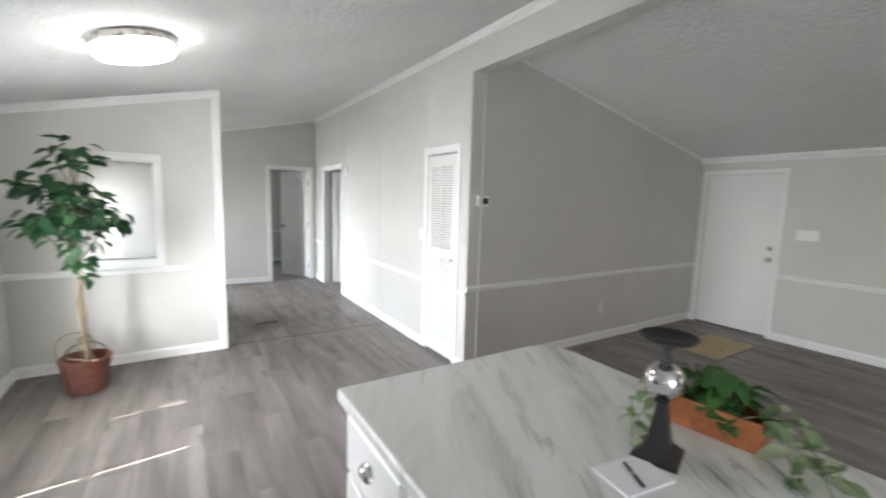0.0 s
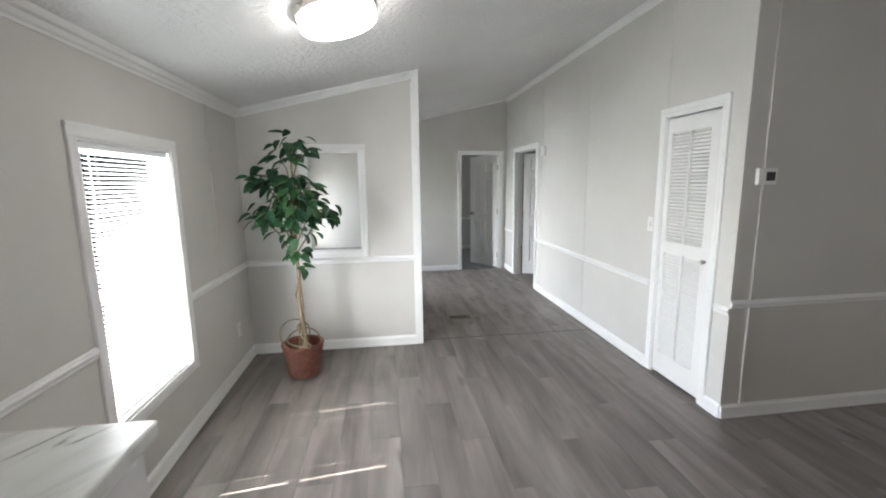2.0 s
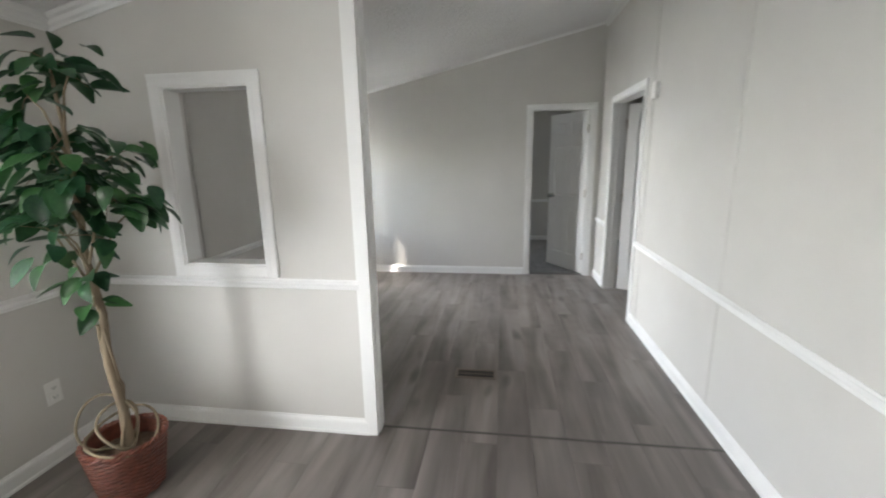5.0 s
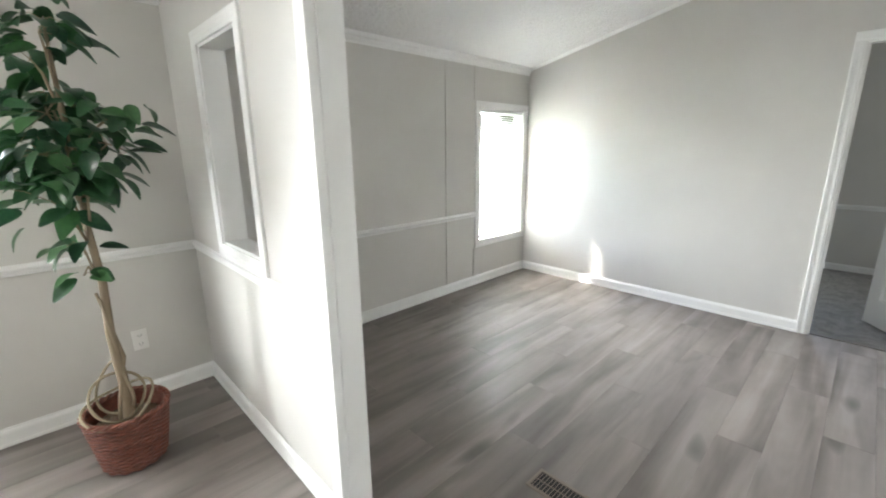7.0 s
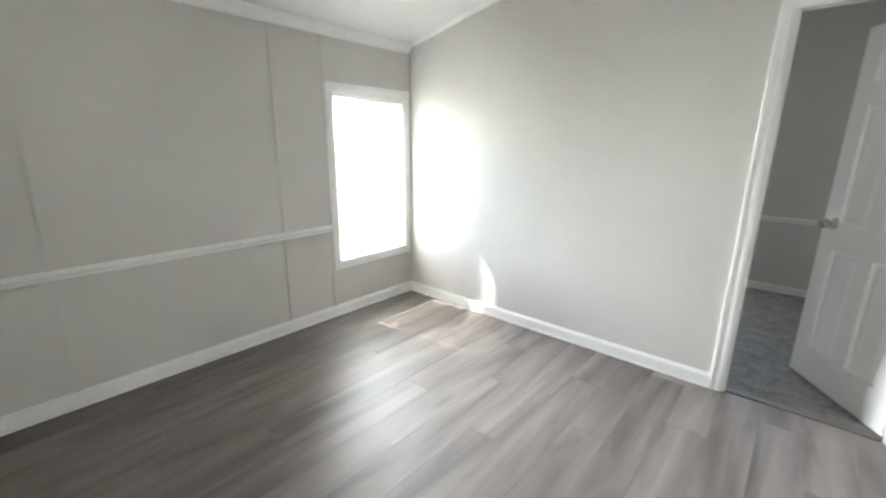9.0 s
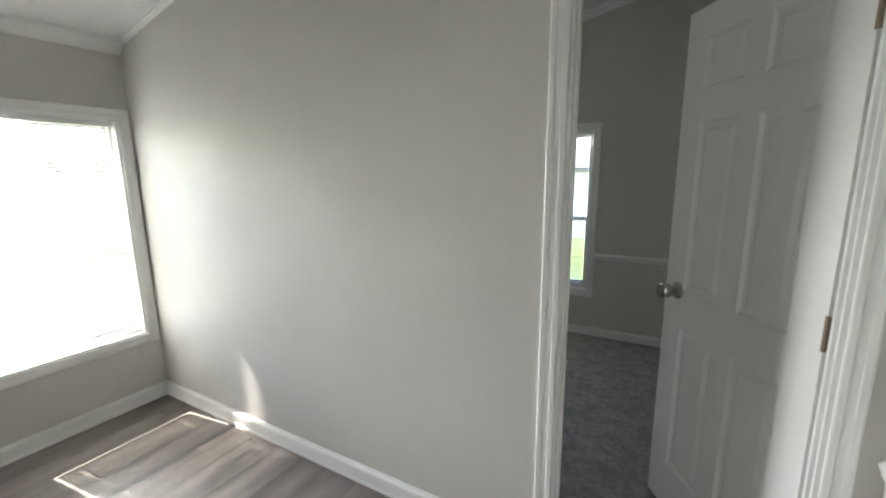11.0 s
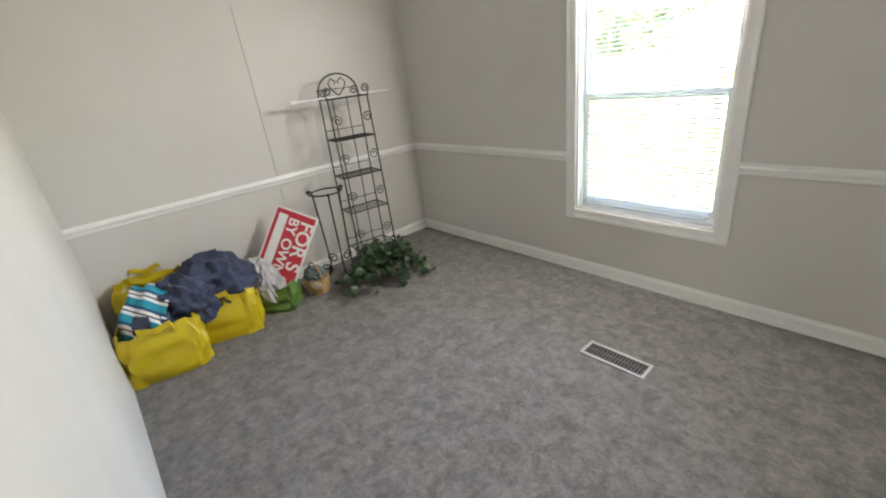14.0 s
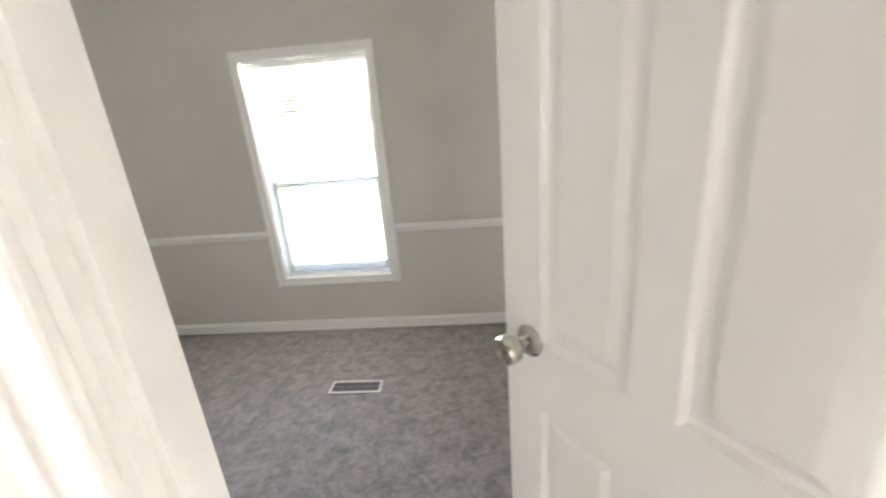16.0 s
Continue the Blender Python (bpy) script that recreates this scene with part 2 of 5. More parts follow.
def thing(name, label, category, m=None, group="", kind=""):
    ob = new(name)
    if m is not None:
        ob.matrix_world = m
    return tagged(ob, label, category, group, kind)


def B(*blocks, bev=0.0):
    bm = bmesh.new()
    for b in blocks:
        box(bm, *b, bev=bev)
    return bm


# ---------------------------------------------------------------- walls
def wall_x(name, y0, y1, x0, x1, holes, label, top=ceil_z):
    """A wall that runs along x; holes are (x0, x1, z0, z1)."""
    bm = bmesh.new()
    cuts = sorted({x0, x1, *(h[0] for h in holes), *(h[1] for h in holes)})
    if x0 < 3.39 < x1:
        cuts = sorted({*cuts, 3.39})
    for a, b in zip(cuts, cuts[1:]):
        hole = [h for h in holes if h[0] <= a and b <= h[1]]
        if not hole:
            box(bm, a, b, y0, y1, 0, 0, top)
        else:
            if hole[0][2] > 0:
                box(bm, a, b, y0, y1, 0, hole[0][2])
            box(bm, a, b, y0, y1, hole[0][3], 0, top)
    return structure(name, bm, WALL, label, "wall")


def wall_y(name, x0, x1, y0, y1, holes, label, z_top, z_low=0.0):
    """A wall that runs along y; holes are (y0, y1, z0, z1)."""
    bm = bmesh.new()
    cuts = sorted({y0, y1, *(h[0] for h in holes), *(h[1] for h in holes)})
    for a, b in zip(cuts, cuts[1:]):
        hole = [h for h in holes if h[0] <= a and b <= h[1]]
        if not hole:
            box(bm, x0, x1, a, b, z_low, z_top)
        else:
            if hole[0][2] > 0:
                box(bm, x0, x1, a, b, 0, hole[0][2])
            box(bm, x0, x1, a, b, hole[0][3], z_top)
    return structure(name, bm, WALL, label, "wall")


CW = 0.058                                   # casing width
W1 = (2.22 + CW, 3.09 - CW, 0.39 + CW, 1.79 - CW)
W2 = (6.650 + CW, 7.488 - CW, 0.385 + CW, 1.79 - CW)
W3 = (1.405 + CW, 2.247 - CW, 0.345 + CW, 1.795 - CW)
BD = (2.53, 3.215, 0.0, 2.00)                # bedroom door, along x
SD = (6.02, 6.98, 0.0, 1.995)                # side door, along y
CD = (2.79, 3.32, 0.0, 1.995)                # closet door, along y
ED = (1.68, 2.50, 0.0, 1.955)                # entry door, along y
PW = (0.55, 1.012, 0.93, 1.815)              # pass-through, along x

wall_west = wall_y("wall_west", -0.12, 0.0, YS, YG + 0.12, [W1, W2], "greige painted panel wall with two blinded windows", 2.16)
wall_middle = wall_y("wall_middle", XR, XR2, YT, YG, [CD, SD], "tall greige painted dividing wall with closet door", 2.93)
beam = wall_y("wall_beam", XR, XR2, YS, YT, [], "painted header over the wide opening to the living room", 2.93, 2.62)
partition = wall_x("wall_partition", YP, YP2, 0.0, 1.50, [PW], "greige painted partition with framed pass-through opening")
wall_bedroom = wall_x("wall_bedroom", YF, YF2, 0.0, XR, [BD], "smooth greige painted wall beside the bedroom door")
wall_gable = wall_x("wall_gable", YG, YG + 0.12, 0.0, XE, [W3], "greige painted bedroom wall with one window")
wall_living = wall_x("wall_living", YT, YT2, XR2, XE, [], "greige panelled living room wall with chair rail")
wall_east = wall_y("wall_east", XE, XE + 0.12, YS, YG + 0.12, [ED], "greige painted wall around the entry door", 2.17)
wall_south = wall_x("wall_south", YS - 0.12, YS, -0.12, XE + 0.12, [], "plain greige painted closing wall")
wall_back = wall_x("wall_back_room", 5.0, 5.08, XR2, 5.6, [], "plain greige wall of the dim side room")
wall_back2 = wall_y("wall_back_room_end", 5.6, 5.68, 5.0, YG, [], "plain greige end wall of the dim side room", 2.4)

def slab(name, x0, x1, label):
    bm = bmesh.new()
    vs = []
    for dz in (0, 0.12):
        for x, y in ((x0, YS - 0.12), (x1, YS - 0.12), (x1, YG + 0.12), (x0, YG + 0.12)):
            vs.append(bm.verts.new((x, y, ceil_z(min(x, 3.39) if x0 < 3.39 - 1e-6 else max(x, 3.3901)) + dz)))
    for f in ((0, 1, 2, 3), (7, 6, 5, 4), (0, 4, 5, 1), (1, 5, 6, 2), (2, 6, 7, 3), (3, 7, 4, 0)):
        bm.faces.new([vs[i] for i in f])
    return structure(name, bm, CEIL, label, "ceiling")


slab("ceiling", -0.12, 3.39, "white knockdown-textured sloping ceiling")
slab("ceiling_living", 3.39, XE + 0.12, "white textured ceiling sloping down to the entry wall")

# floors: dark base under the planks, and carpet
floor = structure("floor", B((-0.12, XE + 0.12, YS - 0.12, YF2, -0.2, -0.006)), SUBFLOOR, "grey wood-look vinyl plank floor", "floor")
carpet = structure("carpet", B((-0.12, XE + 0.12, YF2, YG + 0.12, -0.2, 0.004)), CARPET, "mottled grey cut-pile bedroom carpet", "carpet")
structure("threshold_strip", B((BD[0], BD[1], YF2 - 0.045, YF2 + 0.012, -0.006, 0.007), bev=0.003), painted("threshold_dark", (0.12, 0.11, 0.10), 0.5), "dark floor strip under the bedroom doorway", "threshold")

# ---------------------------------------------------------------- mouldings
BASE = [(0, 0), (0.016, 0), (0.016, 0.014), (0.013, 0.018), (0.013, 0.068), (0.010, 0.078), (0.005, 0.084), (0.004, 0.092), (0, 0.092)]
RAIL = [(0, 0), (0.006, 0), (0.010, 0.006), (0.010, 0.018), (0.017, 0.024), (0.020, 0.032), (0.017, 0.040), (0.010, 0.044), (0.007, 0.052), (0, 0.052)]
CROWN = [(0, -0.062), (0.006, -0.062), (0.008, -0.050), (0.018, -0.040), (0.026, -0.024), (0.040, -0.016), (0.044, -0.004), (0.046, 0.012), (0, 0.012)]
CASE = [(0, 0), (0, 0.0105), (0.004, 0.012), (0.016, 0.0125), (0.020, 0.0112), (0.036, 0.0118), (0.040, 0.0135), (0.053, 0.0145), (0.058, 0.012), (0.058, 0)]


def moulding(name, profile, segs, label, category):
    """One length of moulding a segment: (a, b, out)."""
    for a, b, out in segs:
        bm = bmesh.new()
        run(bm, profile, a, b, out)
        structure(name, bm, TRIM, label, category)


W, E_, S_, N_ = (1, 0, 0), (-1, 0, 0), (0, -1, 0), (0, 1, 0)    # ways off the west, east, south-facing and north-facing walls
moulding("baseboard", BASE, [
    ((0, 1.45, 0), (0, YP, 0), W), ((0, YP2, 0), (0, YF, 0), W), ((0, YP, 0), (1.50, YP, 0), S_), ((0, YP2, 0), (1.50, YP2, 0), N_),
    ((0, YF, 0), (BD[0] - CW, YF, 0), S_), ((XR, CD[1] + CW, 0), (XR, SD[0] - CW, 0), E_), ((XR, SD[1] + CW, 0), (XR, YF, 0), E_),
    ((XR, YT, 0), (XR, CD[0] - CW, 0), E_), ((XR, YT, 0), (XE, YT, 0), S_),
    ((XE, YS, 0), (XE, ED[0] - CW, 0), E_), ((XE, ED[1] + CW, 0), (XE, YT, 0), E_)], "white moulded baseboard along the wall", "baseboard")
moulding("baseboard", [(o, u * 0.8) for o, u in BASE], [((0, YF2, 0.004), (0, YG, 0.004), W), ((0, YG, 0.004), (XR, YG, 0.004), S_), ((XR, YF2, 0.004), (XR, YG, 0.004), E_)],
         "white baseboard above the carpet", "baseboard")
moulding("chair_rail", RAIL, [
    ((0, 1.45, 0.815), (0, W1[0] - CW, 0.815), W), ((0, W1[1] + CW, 0.815), (0, YP, 0.815), W), ((0, YP, 0.815), (1.49, YP, 0.815), S_),
    ((0, YP2, 0.70), (0, W2[0] - CW, 0.70), W),
    ((XR, CD[1] + CW + 0.02, 0.685), (XR, SD[0] - CW, 0.685), E_), ((XR, YT, 0.685), (XR, CD[0] - CW - 0.012, 0.685), E_), ((XR, SD[1] + CW, 0.685), (XR, YF, 0.685), E_),
    ((XR, YT, 0.735), (XE, YT, 0.735), S_), ((XE, YS, 0.735), (XE, ED[0] - CW, 0.735), E_), ((XE, ED[1] + CW, 0.735), (XE, YT, 0.735), E_),
    ((0, YF2, 0.680), (0, YG, 0.680), W), ((0, YG, 0.680), (W3[0] - CW, YG, 0.680), S_), ((W3[1] + CW, YG, 0.680), (XR, YG, 0.680), S_), ((XR, YF2, 0.680), (XR, YG, 0.680), E_)],
         "white moulded chair rail on the greige wall", "chair rail")
cz = ceil_z
moulding("crown_moulding", CROWN, [
    ((0, YS, cz(0)), (0, YP, cz(0)), W), ((0, YP2, cz(0)), (0, YF, cz(0)), W), ((0, YP, cz(0)), (1.55, YP, cz(1.55)), S_), ((0, YP2, cz(0)), (1.55, YP2, cz(1.55)), N_),
    ((XR, YS, cz(XR)), (XR, YF, cz(XR)), E_),
    ((XE, YS, cz(XE)), (XE, YT, cz(XE)), E_),
    ((0, YF2, cz(0)), (0, YG, cz(0)), W), ((0, YG, cz(0)), (XR, YG, cz(XR)), S_)], "white crown moulding under the ceiling", "crown moulding")
moulding("crown_moulding", [(o * 0.5, u * 0.4) for o, u in CROWN], [((0, YF, cz(0)), (XR, YF, cz(XR)), S_), ((XR2, YT, cz(XR2)), (XE, YT, cz(XE)), S_)],
         "slim white cove strip under the sloping ceiling", "crown moulding")


def casing(name, axis, face, out, hole, label, sill=False, w=CW):
    """Four or three mitred lengths round a hole in a wall; axis is the way along the wall."""
    a0, a1, z0, z1 = hole

    def at(a, z):
        return Vector((a, face, z)) if axis == "x" else Vector((face, a, z))
    along = Vector((1, 0, 0)) if axis == "x" else Vector((0, 1, 0))
    o, up = Vector(out), Vector((0, 0, 1))
    prof = [(s * w / 0.058, t) for s, t in CASE]
    top = thing(name, label, "door casing" if not sill else "window casing", kind="structure")
    low = z0 - w if sill else 0.0
    for a, side in ((a0, -along), (a1, along)):
        bm = bmesh.new()
        sweep(bm, prof, at(a, low), at(a, z1), side, o)
        part("casing_side", bm, TRIM, top)
    bm = bmesh.new()
    sweep(bm, prof, at(a0 - w, z1), at(a1 + w, z1), up, o)
    part("casing_head", bm, TRIM, top)
    if sill:
        bm = bmesh.new()
        sweep(bm, prof, at(a0, z0), at(a1, z0), -up, o)
        part("casing_sill", bm, TRIM, top)
    return top


casing("trim_window_1", "y", 0.0, W, W1, "white moulded casing round the dining window", True)
casing("trim_window_2", "y", 0.0, W, W2, "white moulded casing round the corner window", True)
casing("trim_window_3", "x", YG, S_, W3, "white moulded casing round the bedroom window", True)
casing("trim_pass_through", "x", YP, S_, PW, "white moulded frame round the pass-through", True)
casing("trim_pass_through", "x", YP2, N_, PW, "white moulded frame round the pass-through", True)
casing("trim_door_1", "x", YF, S_, BD, "white moulded casing round the bedroom door")
casing("trim_door_1", "x", YF2, N_, BD, "white moulded casing on the bedroom side")
casing("trim_door_2", "y", XR, E_, SD, "white moulded casing round the side door")
casing("trim_door_3", "y", XR, E_, CD, "white moulded casing round the closet door")
casing("trim_door_4", "y", XE, E_, ED, "white moulded casing round the entry door")

# jamb linings in the openings
def lining(name, axis, f0, f1, hole, label, bottom=False, stop=None):
    a0, a1, z0, z1 = hole
    t = 0.012
    lo, hi = f0 - 0.002, f1 + 0.002

    def blk(p0, p1, q0, q1):
        return (p0, p1, lo, hi, q0, q1) if axis == "x" else (lo, hi, p0, p1, q0, q1)
    top = thing(name, label, "door jamb", kind="structure")
    part("jamb_side", B(blk(a0 - 0.001, a0 + t, z0, z1)), TRIM, top)
    part("jamb_side", B(blk(a1 - t, a1 + 0.001, z0, z1)), TRIM, top)
    part("jamb_head", B(blk(a0 + t, a1 - t, z1 - t, z1 + 0.001)), TRIM, top)
    if bottom:
        part("jamb_sill", B(blk(a0 + t, a1 - t, z0 - 0.001, z0 + t)), TRIM, top)
    if stop:
        for p in (a0 + t, a1 - t - 0.01):
            part("door_stop", B((p, p + 0.01, stop[0], stop[1], 0, z1 - t) if axis == "x" else (stop[0], stop[1], p, p + 0.01, 0, z1 - t)), TRIM, top)


lining("jamb_door_1", "x", YF, YF2, BD, "white painted door jamb with stop", stop=(YF + 0.012, YF + 0.032))
lining("jamb_door_2", "y", XR, XR2, SD, "white painted door jamb", stop=(XR + 0.05, XR + 0.08))
lining("jamb_door_3", "y", XR, XR2, CD, "white painted closet jamb")
lining("jamb_pass_through", "x", YP, YP2, PW, "white painted lining of the pass-through", True)
lining("jamb_window_1", "y", -0.12, 0.0, W1, "white lining of the window reveal", True)
lining("jamb_window_2", "y", -0.12, 0.0, W2, "white lining of the window reveal", True)
lining("jamb_window_3", "x", YG, YG + 0.12, W3, "white lining of the window reveal", True)

# free end of the partition: a white post with corner beads
post = structure("trim_partition_end", B((1.49, 1.548, YP - 0.012, YP2 + 0.012, 0, ceil_z(1.49) + 0.01)), TRIM, "white trim boards on the free end of the partition", "trim")
part("edge_bead", B((1.478, 1.49, YP - 0.008, YP, 0, 2.4), (1.548, 1.553, YP + 0.02, YP2 - 0.02, 0, 2.44)), TRIM, post)


# ---------------------------------------------------------------- windows
def slat_mesh(length, holes):
    """A curved vinyl slat with a narrow slot at each lift cord; holes are places along its length."""
    bm = bmesh.new()
    ys = (-0.0125, -0.0052, 0.0052, 0.0125)
    zs = (-0.0012, 0.0007, 0.0007, -0.0012)
    cuts = sorted({-length / 2, length / 2, *(h + d for h in holes for d in (-0.0025, 0.0025))})
    top = [[bm.verts.new((x, y, z)) for y, z in zip(ys, zs)] for x in cuts]
    low = [[bm.verts.new((x, y, z - 0.0006)) for y, z in zip(ys, zs)] for x in cuts]
    for i in range(len(cuts) - 1):
        slot = any(abs((cuts[i] + cuts[i + 1]) / 2 - h) < 0.001 for h in holes)
        for j in range(3):
            if slot and j == 1:
                continue
            bm.faces.new((top[i][j], top[i][j + 1], top[i + 1][j + 1], top[i + 1][j]))
            bm.faces.new((low[i][j], low[i + 1][j], low[i + 1][j + 1], low[i][j + 1]))
        bm.faces.new((top[i][0], top[i + 1][0], low[i + 1][0], low[i][0]))
        bm.faces.new((top[i][3], low[i][3], low[i + 1][3], top[i + 1][3]))
    bmesh.ops.recalc_face_normals(bm, faces=bm.faces)
    me = bpy.data.meshes.new("slat")
    bm.to_mesh(me)
    bm.free()
    me.materials.append(SLAT)
    return me


def window(name, m, w, h, label, tilt, watts, full=True, foot=0.03, shift=0.009, spread=180, part_w=1.0, turn=0.0):
    """A single-hung window seen from the room: x along the wall, y outward, z up from the opening's foot. Blinds hang in front."""
    win = thing(name, label, "window", m, kind="structure")
    f, y0, y1 = 0.024, 0.055, 0.105
    part("window_frame", B((0.012, f, y0, y1, 0.012, h - 0.012), (w - f, w - 0.012, y0, y1, 0.012, h - 0.012), (f, w - f, y0, y1, 0.012, f + 0.01),
                           (f, w - f, y0, y1, h - f, h - 0.012), bev=0.002), VINYL, win)
    mid = h * 0.47
    part("lower_sash", B((f, f + 0.016, y0 + 0.004, y0 + 0.026, f + 0.01, mid), (w - f - 0.016, w - f, y0 + 0.004, y0 + 0.026, f + 0.01, mid),
                         (f + 0.016, w - f - 0.016, y0 + 0.004, y0 + 0.026, f + 0.01, f + 0.045), (f + 0.016, w - f - 0.016, y0 + 0.004, y0 + 0.026, mid - 0.035, mid), bev=0.002), VINYL, win)
    part("upper_sash", B((f, f + 0.014, y0 + 0.028, y0 + 0.046, mid - 0.03, h - f), (w - f - 0.014, w - f, y0 + 0.028, y0 + 0.046, mid - 0.03, h - f),
                         (f + 0.014, w - f - 0.014, y0 + 0.028, y0 + 0.046, mid - 0.03, mid), (f + 0.014, w - f - 0.014, y0 + 0.028, y0 + 0.046, h - f - 0.022, h - f), bev=0.002), VINYL, win)
    for a, b, y in ((f + 0.04, mid - 0.034, y0 + 0.014), (mid, h - f - 0.02, y0 + 0.037)):
        pane = part("pane", B((f + 0.010, w - f - 0.010, y, y + 0.003, a, b)), GLASS, win, "clear window glass")
        pane.visible_shadow = False
    blind = thing("window_blind", "white vinyl mini blind, lowered with open slats", "blind", m, group="window blinds")
    part("head_rail", B((0.02, w - 0.02, 0.008, 0.034, h - 0.042, h - 0.014), bev=0.003), VINYL, blind)
    part("bottom_rail", B((0.052, w - 0.052, 0.010, 0.032, foot, foot + 0.012), bev=0.003), VINYL, blind)
    cords = (w / 2 - 0.234, w / 2 + 0.234)
    me = slat_mesh(w - 0.096, [c - w / 2 - shift for c in cords])
    z, pitch = foot + 0.026, 0.0205
    while z < h - 0.05:
        s = new("slat", me)
        s.parent = blind
        s.matrix_basis = pose(w / 2 + shift, 0.021, z, tilt + random.uniform(-2.5, 2.5), 0, 0)
        z += pitch
    for x in (cords[0] - 0.02, cords[1] - 0.02):
        bm = bmesh.new()
        tube(bm, [(x, 0.008, foot), (x, 0.008, h - 0.04)], 0.0008, 5)
        tube(bm, [(x, 0.034, foot), (x, 0.034, h - 0.04)], 0.0008, 5)
        part("ladder_cord", bm, PLASTIC, blind)
    bm = bmesh.new()
    tube(bm, [(0.07, 0.002, h - 0.04), (0.072, 0.001, h * 0.6), (0.07, 0.002, h * 0.42)], 0.003, 6)
    part("tilt_wand", bm, PLASTIC, blind, "clear plastic tilt wand")
    # daylight of the opening
    lamp = new("added_daylight", bpy.data.lights.new("added_daylight", "AREA"))
    lamp.data.shape, lamp.data.energy, lamp.data.color = "RECTANGLE", watts, (0.94, 0.97, 1.0)
    if full:
        lamp.data.size, lamp.data.size_y = (w - 0.03) * part_w, h - 0.03
        lamp.data.spread = radians(spread)
        mid_x = 0.015 + (w - 0.03) * part_w / 2
        lamp.matrix_world = m @ look((mid_x, 0.113, h / 2), (mid_x - turn, -1.0, h / 2 - 0.6 * turn))
    else:
        lamp.data.size, lamp.data.size_y = w - 0.06, 0.05
        lamp.matrix_world = m @ look((w / 2, 0.003, h - 0.045), (w / 2, -1.0, h - 0.55))
    return win


window("window_1", pose(0, W1[0], W1[2], 0, 0, 90), W1[1] - W1[0], W1[3] - W1[2], "bright white single-hung window in the dining area", 18, 11.5)
window("window_2", pose(0, W2[0], W2[2], 0, 0, 90), W2[1] - W2[0], W2[3] - W2[2], "bright white single-hung window in the corner", 25, 4.3, True, 0.062, 0.004, 77, 0.6, 0.25)
window("window_3", pose(W3[0], YG, W3[2]), W3[1] - W3[0], W3[3] - W3[2], "white single-hung bedroom window looking onto a lawn", 22, 1.05, False)


# ---------------------------------------------------------------- doors
def knob(parent, x, z, y, way, material, r=0.029):
    """A round door knob with its rose on the face at y; way is the side it stands out on."""
    bm = bmesh.new()
    m = Matrix.Translation((x, y, z)) @ pose(0, 0, 0, -90 * way, 0, 0)
    lathe(bm, [(0, 0), (0.033, 0), (0.033, 0.006), (0.028, 0.010), (0.013, 0.012)], m)
    rose = part("knob_rose", bm, material, parent, "round metal rose", True)
    bm = bmesh.new()
    lathe(bm, [(0.012, 0.010), (0.012, 0.028), (0.020, 0.032), (r - 0.002, 0.040), (r, 0.052), (r, 0.066), (r - 0.004, 0.072), (0.010, 0.074), (0.006, 0.071), (0, 0.071)], m)
    part("door_knob", bm, material, rose, "brushed metal door knob", True)


def panel_leaf(parent, w, h, rows, cols, t=0.035, deep=1.0):
    """Door leaf with raised panels on both faces. rows: (z0, z1); cols: (x0, x1)."""
    bm = bmesh.new()
    xs = [0.0] + [c for pair in cols for c in pair] + [w]
    for a, b in zip(xs[0::2], xs[1::2]):
        box(bm, a, b, -t / 2, t / 2, 0, h, bev=0.0015)
    zs = [0.0] + [z for pair in rows for z in pair] + [h]
    for c0, c1 in cols:
        for a, b in zip(zs[0::2], zs[1::2]):
            box(bm, c0 - 0.002, c1 + 0.002, -t / 2 + 0.0004, t / 2 - 0.0004, a, b)
        box(bm, c0 - 0.004, c1 + 0.004, -0.007, 0.007, 0.05, h - 0.05)
    leaf = part("leaf", bm, DOORW, parent)
    for c0, c1 in cols:
        for z0, z1 in rows:
            bm = bmesh.new()
            for s in (-1, 1):
                rects = []
                for inset, y in ((0.0, t / 2 - 0.001), (0.010, 0.0085), (0.022, 0.0085), (0.040, 0.0145)):
                    y = t / 2 - 0.001 - deep * (t / 2 - 0.001 - y)
                    rects.append([bm.verts.new((x, s * y, z)) for x, z in ((c0 + inset, z0 + inset), (c1 - inset, z0 + inset), (c1 - inset, z1 - inset), (c0 + inset, z1 - inset))])
                for p, q in zip(rects, rects[1:]):
                    for i in range(4):
                        bm.faces.new((p[i], p[(i + 1) % 4], q[(i + 1) % 4], q[i]))
                bm.faces.new(rects[-1])
            part("panel", bm, DOORW, leaf)
    return leaf


def hinge(parent, z, t=0.035, side=1):
    bm = bmesh.new()
    box(bm, -0.004, 0.0, -t / 2, t / 2 + 0.004, z - 0.045, z + 0.045)
    tube(bm, [(-0.004, side * (t / 2 + 0.004), z - 0.047), (-0.004, side * (t / 2 + 0.004), z + 0.047)], 0.006, 8)
    part("hinge", bm, BRONZE, parent, "dark bronze butt hinge")


ROWS6 = [(0.20, 0.80), (0.95, 1.58), (1.69, 1.86)]
bed_door = thing("door_1", "white six-panel interior door standing open into the bedroom", "door", pose(BD[1] - 0.012, YF2 - 0.008, 0.014, 0, 0, 180 - 56), kind="structure")
BWD = BD[1] - BD[0] - 0.024
panel_leaf(bed_door, BWD, 1.965, ROWS6, [(0.105, BWD / 2 - 0.04), (BWD / 2 + 0.04, BWD - 0.105)])
knob(bed_door, BWD - 0.075, 0.943, 0.0175, 1, NICKEL)
knob(bed_door, BWD - 0.075, 0.943, -0.0175, -1, NICKEL)
for z in (0.22, 1.0, 1.76):
    hinge(bed_door, z)

